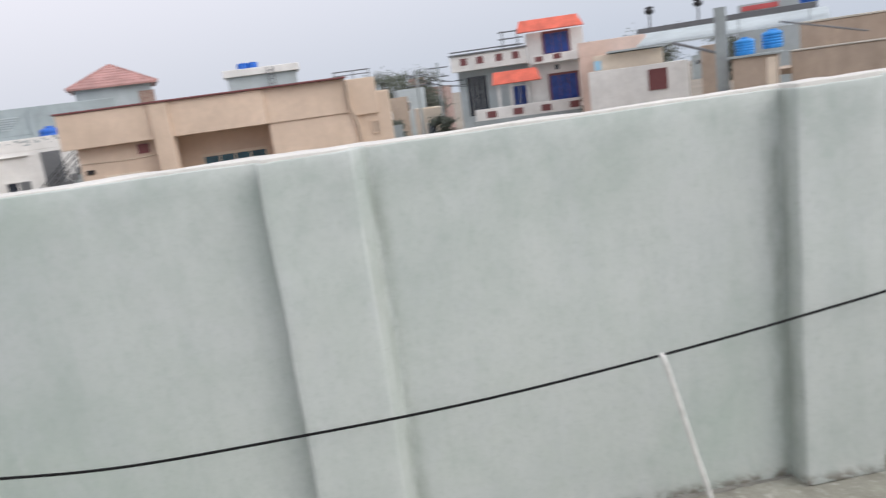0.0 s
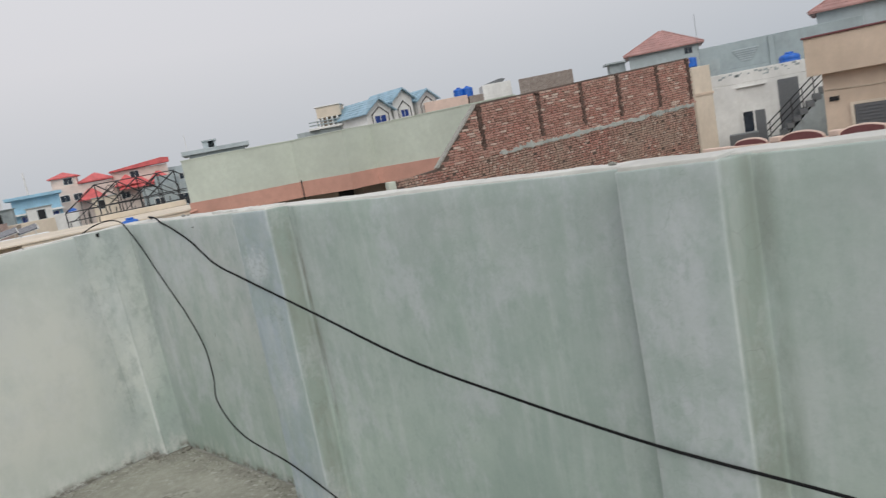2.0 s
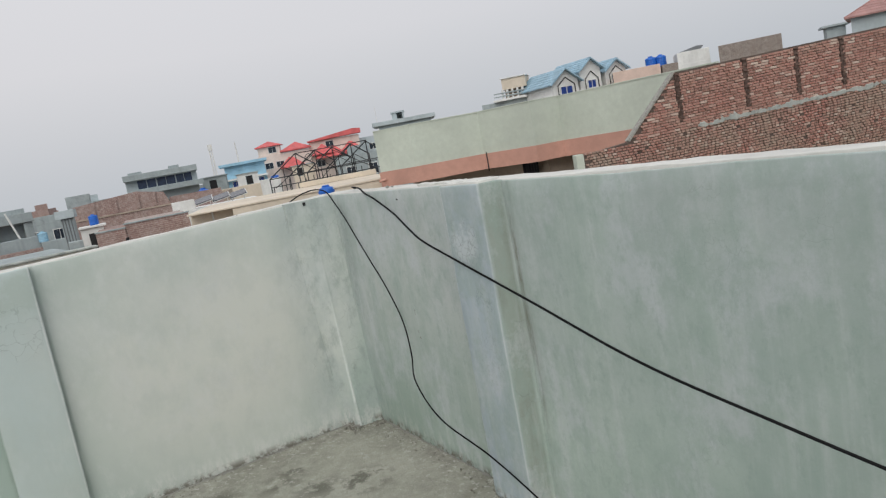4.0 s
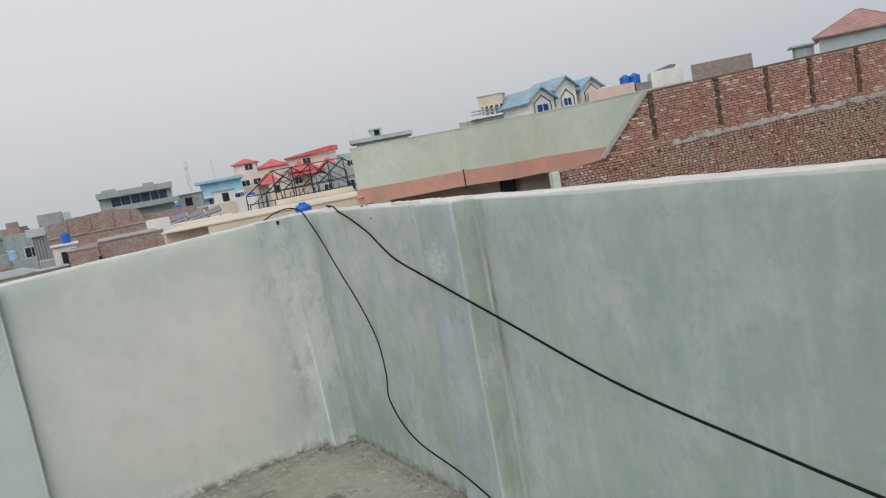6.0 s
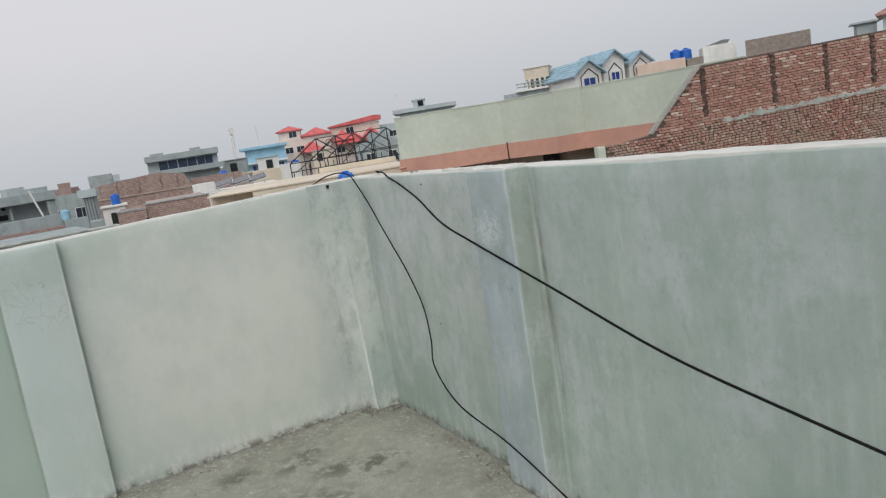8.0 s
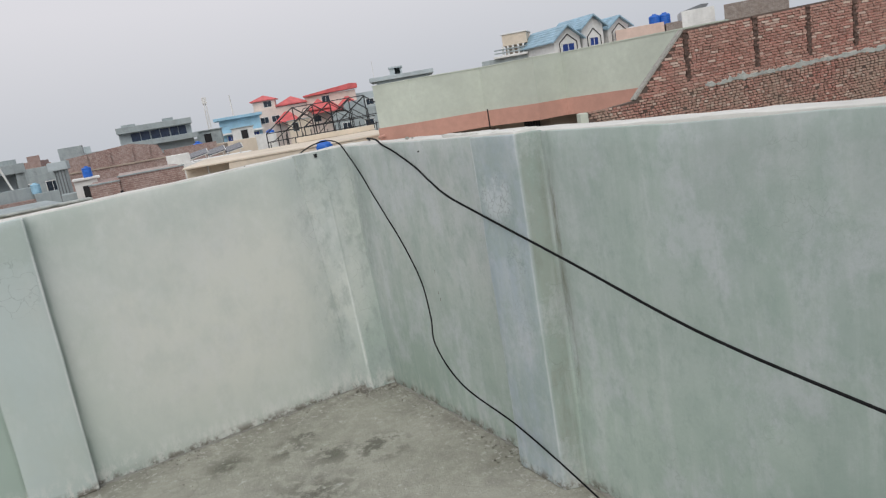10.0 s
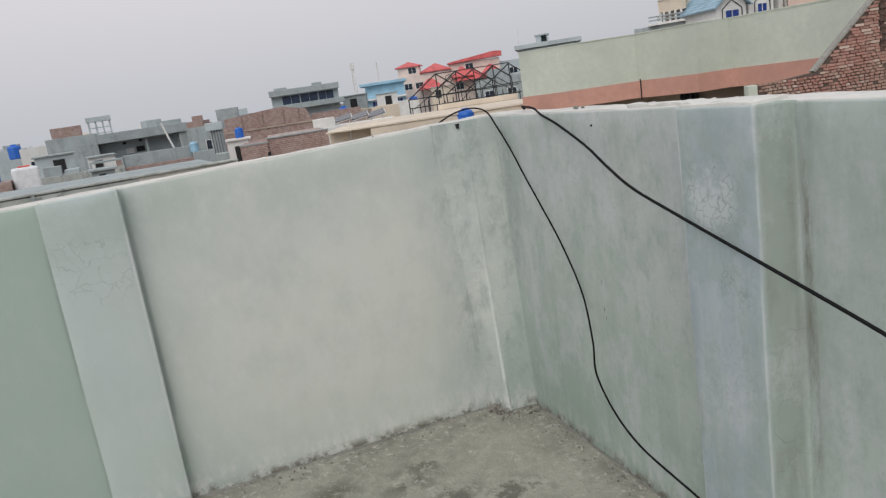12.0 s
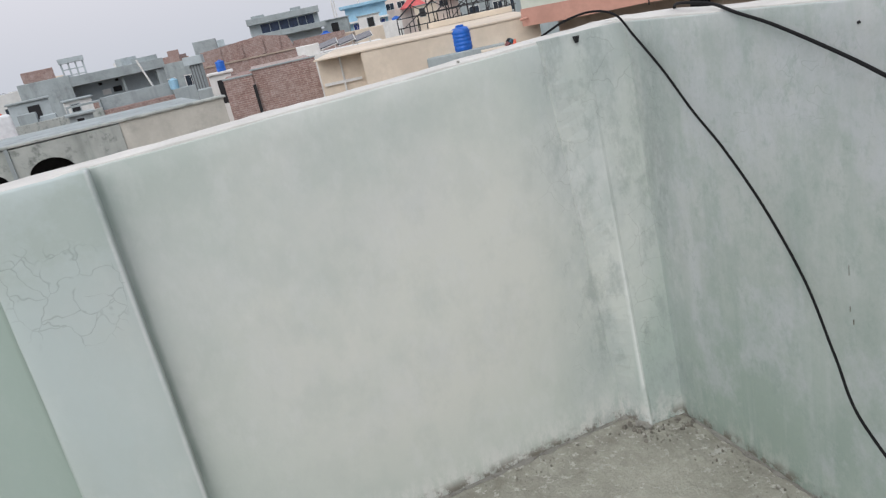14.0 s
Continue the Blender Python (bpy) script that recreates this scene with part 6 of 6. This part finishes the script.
roof_room("pale blue roof room with a dark doorway", (-47.5, -9.6), (-47.8, -7.4), 3.0, 1.15, PALEBLUE, (0.45, 0.75, 1.1, 0.25))
roof_room("whitewashed roof room with a small opening", (-44.6, -6.3), (-44.8, -4.9), 2.0, 0.72, WHITE, (0.2, 0.5, 0.6, 0.2))
roof_room("grey cement roof room with a dark opening", (-30.5, -4.9), (-30.6, -4.0), 1.2, 0.42, CEMENT, (0.3, 0.6, 0.45, 0.12))
roof_room("stained cement cistern house", (-70.0, 15.2), (-69.3, 17.4), 3.0, 2.3, CEMENT, (0.3, 0.6, 1.2, 0.3))
roof_room("white roof room near the sky blue house", (-84.0, 22.6), (-83.4, 25.0), 3.0, 2.1, WHITE, (0.4, 0.7, 1.3, 0.3))
roof_room("small cream roof room near the red roofs", (-80.0, 28.2), (-79.2, 30.6), 3.0, 1.9, CREAM, (0.2, 0.45, 1.2, 0.3))
roof_room("low grey roof room behind brick walls", (-72.0, 5.4), (-71.6, 7.6), 3.0, 2.0, PALEBLUE, (0.3, 0.6, 1.1, 0.3))

# far houses of the town
rng = random.Random(21)
far = []
for k, mt in enumerate((CEMENT, CREAM, WHITE, BRICKFAR_X, PALEBLUE)):
    h = thing("house", ("grey cement", "cream", "whitewashed", "bare brick", "pale blue")[k] + " flat-roofed house far across the town", "house", pose(-190 - 12 * k, -40 + 14 * k, 0), "far houses of the town")
    shell(h, 10.0, 8.0, 2.2, mt, base=-7.5)
    for u in (1.5, 5.0, 7.5):
        window(h, u, u + 1.3, -1.2, 0.4, 0.0, WHITE, GLASS, 1)
    part("roof_room", boxed(2.0, 5.0, 3.0, 6.0, 1.3, 3.6 + 0.3 * k), mt, h)
    far.append(h)
for i in range(70):
    a = radians(rng.uniform(-62, 112))
    d = rng.uniform(95, 330)
    x, y = 4 - math.sin(a) * d, -2 + math.cos(a) * d
    zt = rng.uniform(-2.2, 0.4) * 1.0
    copy_thing(far[rng.randrange(5)], pose(x, y, zt, 0, 0, math.degrees(a) + rng.uniform(-25, 25)))

# ---- brick wall, brick by brick ----
KP, KQ = (-10.3, 15.27), (-7.1, 23.17)
m, L = front(KP, KQ)
bw_ob = thing("brick_wall", "unplastered red brick house wall with toothed joints", "wall", m)
TILT = 0.036


def skew(bm):
    for v in bm.verts:
        v.co.z += TILT * max(v.co.x, -1.0)
    return bm


part("backing", skew(prism(B(), [(-3.06, -7.0), (8.45, -7.0), (8.45, 2.40), (0.0, 2.40), (-1.62, 0.73), (-3.06, 0.585)], 0.035, 0.26)), JOINT, bw_ob, "grey mortar between the bricks")
part("end_post", skew(boxed(-3.30, -3.062, -0.02, 0.28, -7.0, 0.64, bev=0.02)), GREEN, bw_ob, "whitewashed end of the low wall")
part("sloped_coping", skew(prism(B(), [(0.02, 2.40), (-0.02, 2.43), (-1.67, 0.77), (-1.63, 0.74)], -0.012, 0.27)), MORTAR, bw_ob, "pale sloping mortar edge")
rng = random.Random(11)
JOINTS = (0.04, 2.17, 3.83, 5.33, 6.97, 8.34)
variants = []
for i in range(6):
    bm = boxed(0.0, 0.216, 0.0, 0.1, 0.0, 0.060, bev=0.008)
    for v in bm.verts:
        v.co += noise.noise_vector(v.co * 25 + Vector((i * 9, 0, 0))) * 0.006
    variants.append(mesh_of("brick", bm, BRICK))
sing, vs, fs, vr, fr2 = 0, [], [], [], []


def add_brick(V, F, x, y, z, w, h, d=0.1):
    k = len(V)
    j = [rng.uniform(-0.006, 0.006) for _ in range(6)]
    V += [(x + j[0], y, z + j[1]), (x + w + j[2], y, z + j[3]), (x + w, y + d, z), (x, y + d, z), (x + j[2], y, z + h + j[4]), (x + w + j[0], y, z + h + j[5]), (x + w, y + d, z + h), (x, y + d, z + h)]
    F += [(k, k + 1, k + 5, k + 4), (k + 1, k + 2, k + 6, k + 5), (k + 2, k + 3, k + 7, k + 6), (k + 3, k, k + 4, k + 7), (k + 4, k + 5, k + 6, k + 7), (k, k + 3, k + 2, k + 1)]


course = 0
z = -1.1
while z < 2.36:
    low = z < 0.70
    left = -3.05 if z < 0.60 else (-1.6 if z < 0.72 else -1.6 + (z - 0.74) / 1.66 * 1.6)
    step = 0.124 if low else 0.231
    x = -3.2 + (0.0 if course % 2 else step / 2) + rng.uniform(-0.02, 0.02)
    while x < 8.42 - step * 0.5:
        # mostly stretchers, with headers and broken bricks among them
        step = rng.choice((0.115, 0.124, 0.133)) if low else rng.choice((0.231, 0.231, 0.237, 0.231, 0.225, 0.121, 0.165))
        w = step - (rng.uniform(0.018, 0.034) if low else rng.uniform(0.012, 0.022))
        if x < left:
            x += step
            continue
        jt = (not low) and z > 0.95 and any(x - 0.02 < j < x + w + 0.02 for j in JOINTS)
        y = rng.uniform(-0.012, 0.014) + (rng.uniform(-0.02, 0.02) if low else 0.0)
        zz = z + TILT * max(x, -1.0)
        if low and rng.random() < 0.02:
            x += step
            continue
        if jt:
            # shorten the bricks on both sides of a toothed joint
            j = min(JOINTS, key=lambda v: abs(v - x - w / 2))
            for a, c in ((x, j - 0.075), (j + 0.075, x + w)):
                if c - a > 0.03:
                    add_brick(vs, fs, a, y, zz, c - a, 0.064)
            x += step
            continue
        if not low and step > 0.2 and 0.1 < x < 5.2 and z > 1.0 and sing < 300:
            ob = new("brick", variants[rng.randrange(6)])
            ob.parent = bw_ob
            ob.matrix_basis = pose(x, y, zz, rng.uniform(-1, 1), rng.uniform(-1, 1), rng.uniform(-1, 1))
            sing += 1
        elif low:
            add_brick(vr, fr2, x, y, zz + rng.uniform(-0.004, 0.004), w, rng.uniform(0.050, 0.060))
        else:
            add_brick(vs, fs, x, y, zz, w, 0.060)
        x += step
    z += 0.077
    course += 1
for nm, V, F, mt in (("brick_courses", vs, fs, BRICKSTUFF), ("rough_brick_courses", vr, fr2, BRICKROUGH)):
    me = bpy.data.meshes.new(nm)
    me.from_pydata(V, [], F)
    me.materials.append(mt)
    o = new(nm, me)
    o.parent = bw_ob
    tagged(o, kind="stuff")
# tooth bricks are coloured dark to stand for the shadows in the joints
for j in JOINTS:
    z, k = 1.0, 0
    while z < 2.33:
        w = 0.15 if k % 2 else 0.10
        part("tooth_brick", boxed(j - w / 2, j + w / 2, -0.03 if k % 2 else 0.015, 0.034, z + TILT * j, z + 0.066 + TILT * j), TOOTH, bw_ob)
        z += 0.077
        k += 1
ledge = B()
vv = []
for i in range(260):
    u = 0.5 + 7.9 * i / 259
    z0 = 0.765 + 0.07 * noise.noise(Vector((u * 1.6, 1, 0)))
    t = max(0.004, 0.075 + 0.08 * noise.noise(Vector((u * 2.7, 5, 0))) + 0.05 * noise.noise(Vector((u * 9.0, 2, 4))))
    t2 = max(0.004, t + 0.09 * noise.noise(Vector((u * 12.0, 8, 1))))
    s = TILT * u
    y = 0.006 * noise.noise(Vector((u * 14, 3, 3)))
    vv.append([ledge.verts.new((u, 0.03, z0 - t + s)), ledge.verts.new((u, -0.016 + y, z0 - t * 0.7 + s)), ledge.verts.new((u, -0.022 - y, z0 + t2 * 0.6 + s)), ledge.verts.new((u, 0.03, z0 + t2 + s))])
for a, b in zip(vv, vv[1:]):
    for j in range(3):
        ledge.faces.new((a[j], b[j], b[j + 1], a[j + 1]))
part("mortar_ledge", ledge, MOSSY, bw_ob, "greenish grey band of smeared mortar")
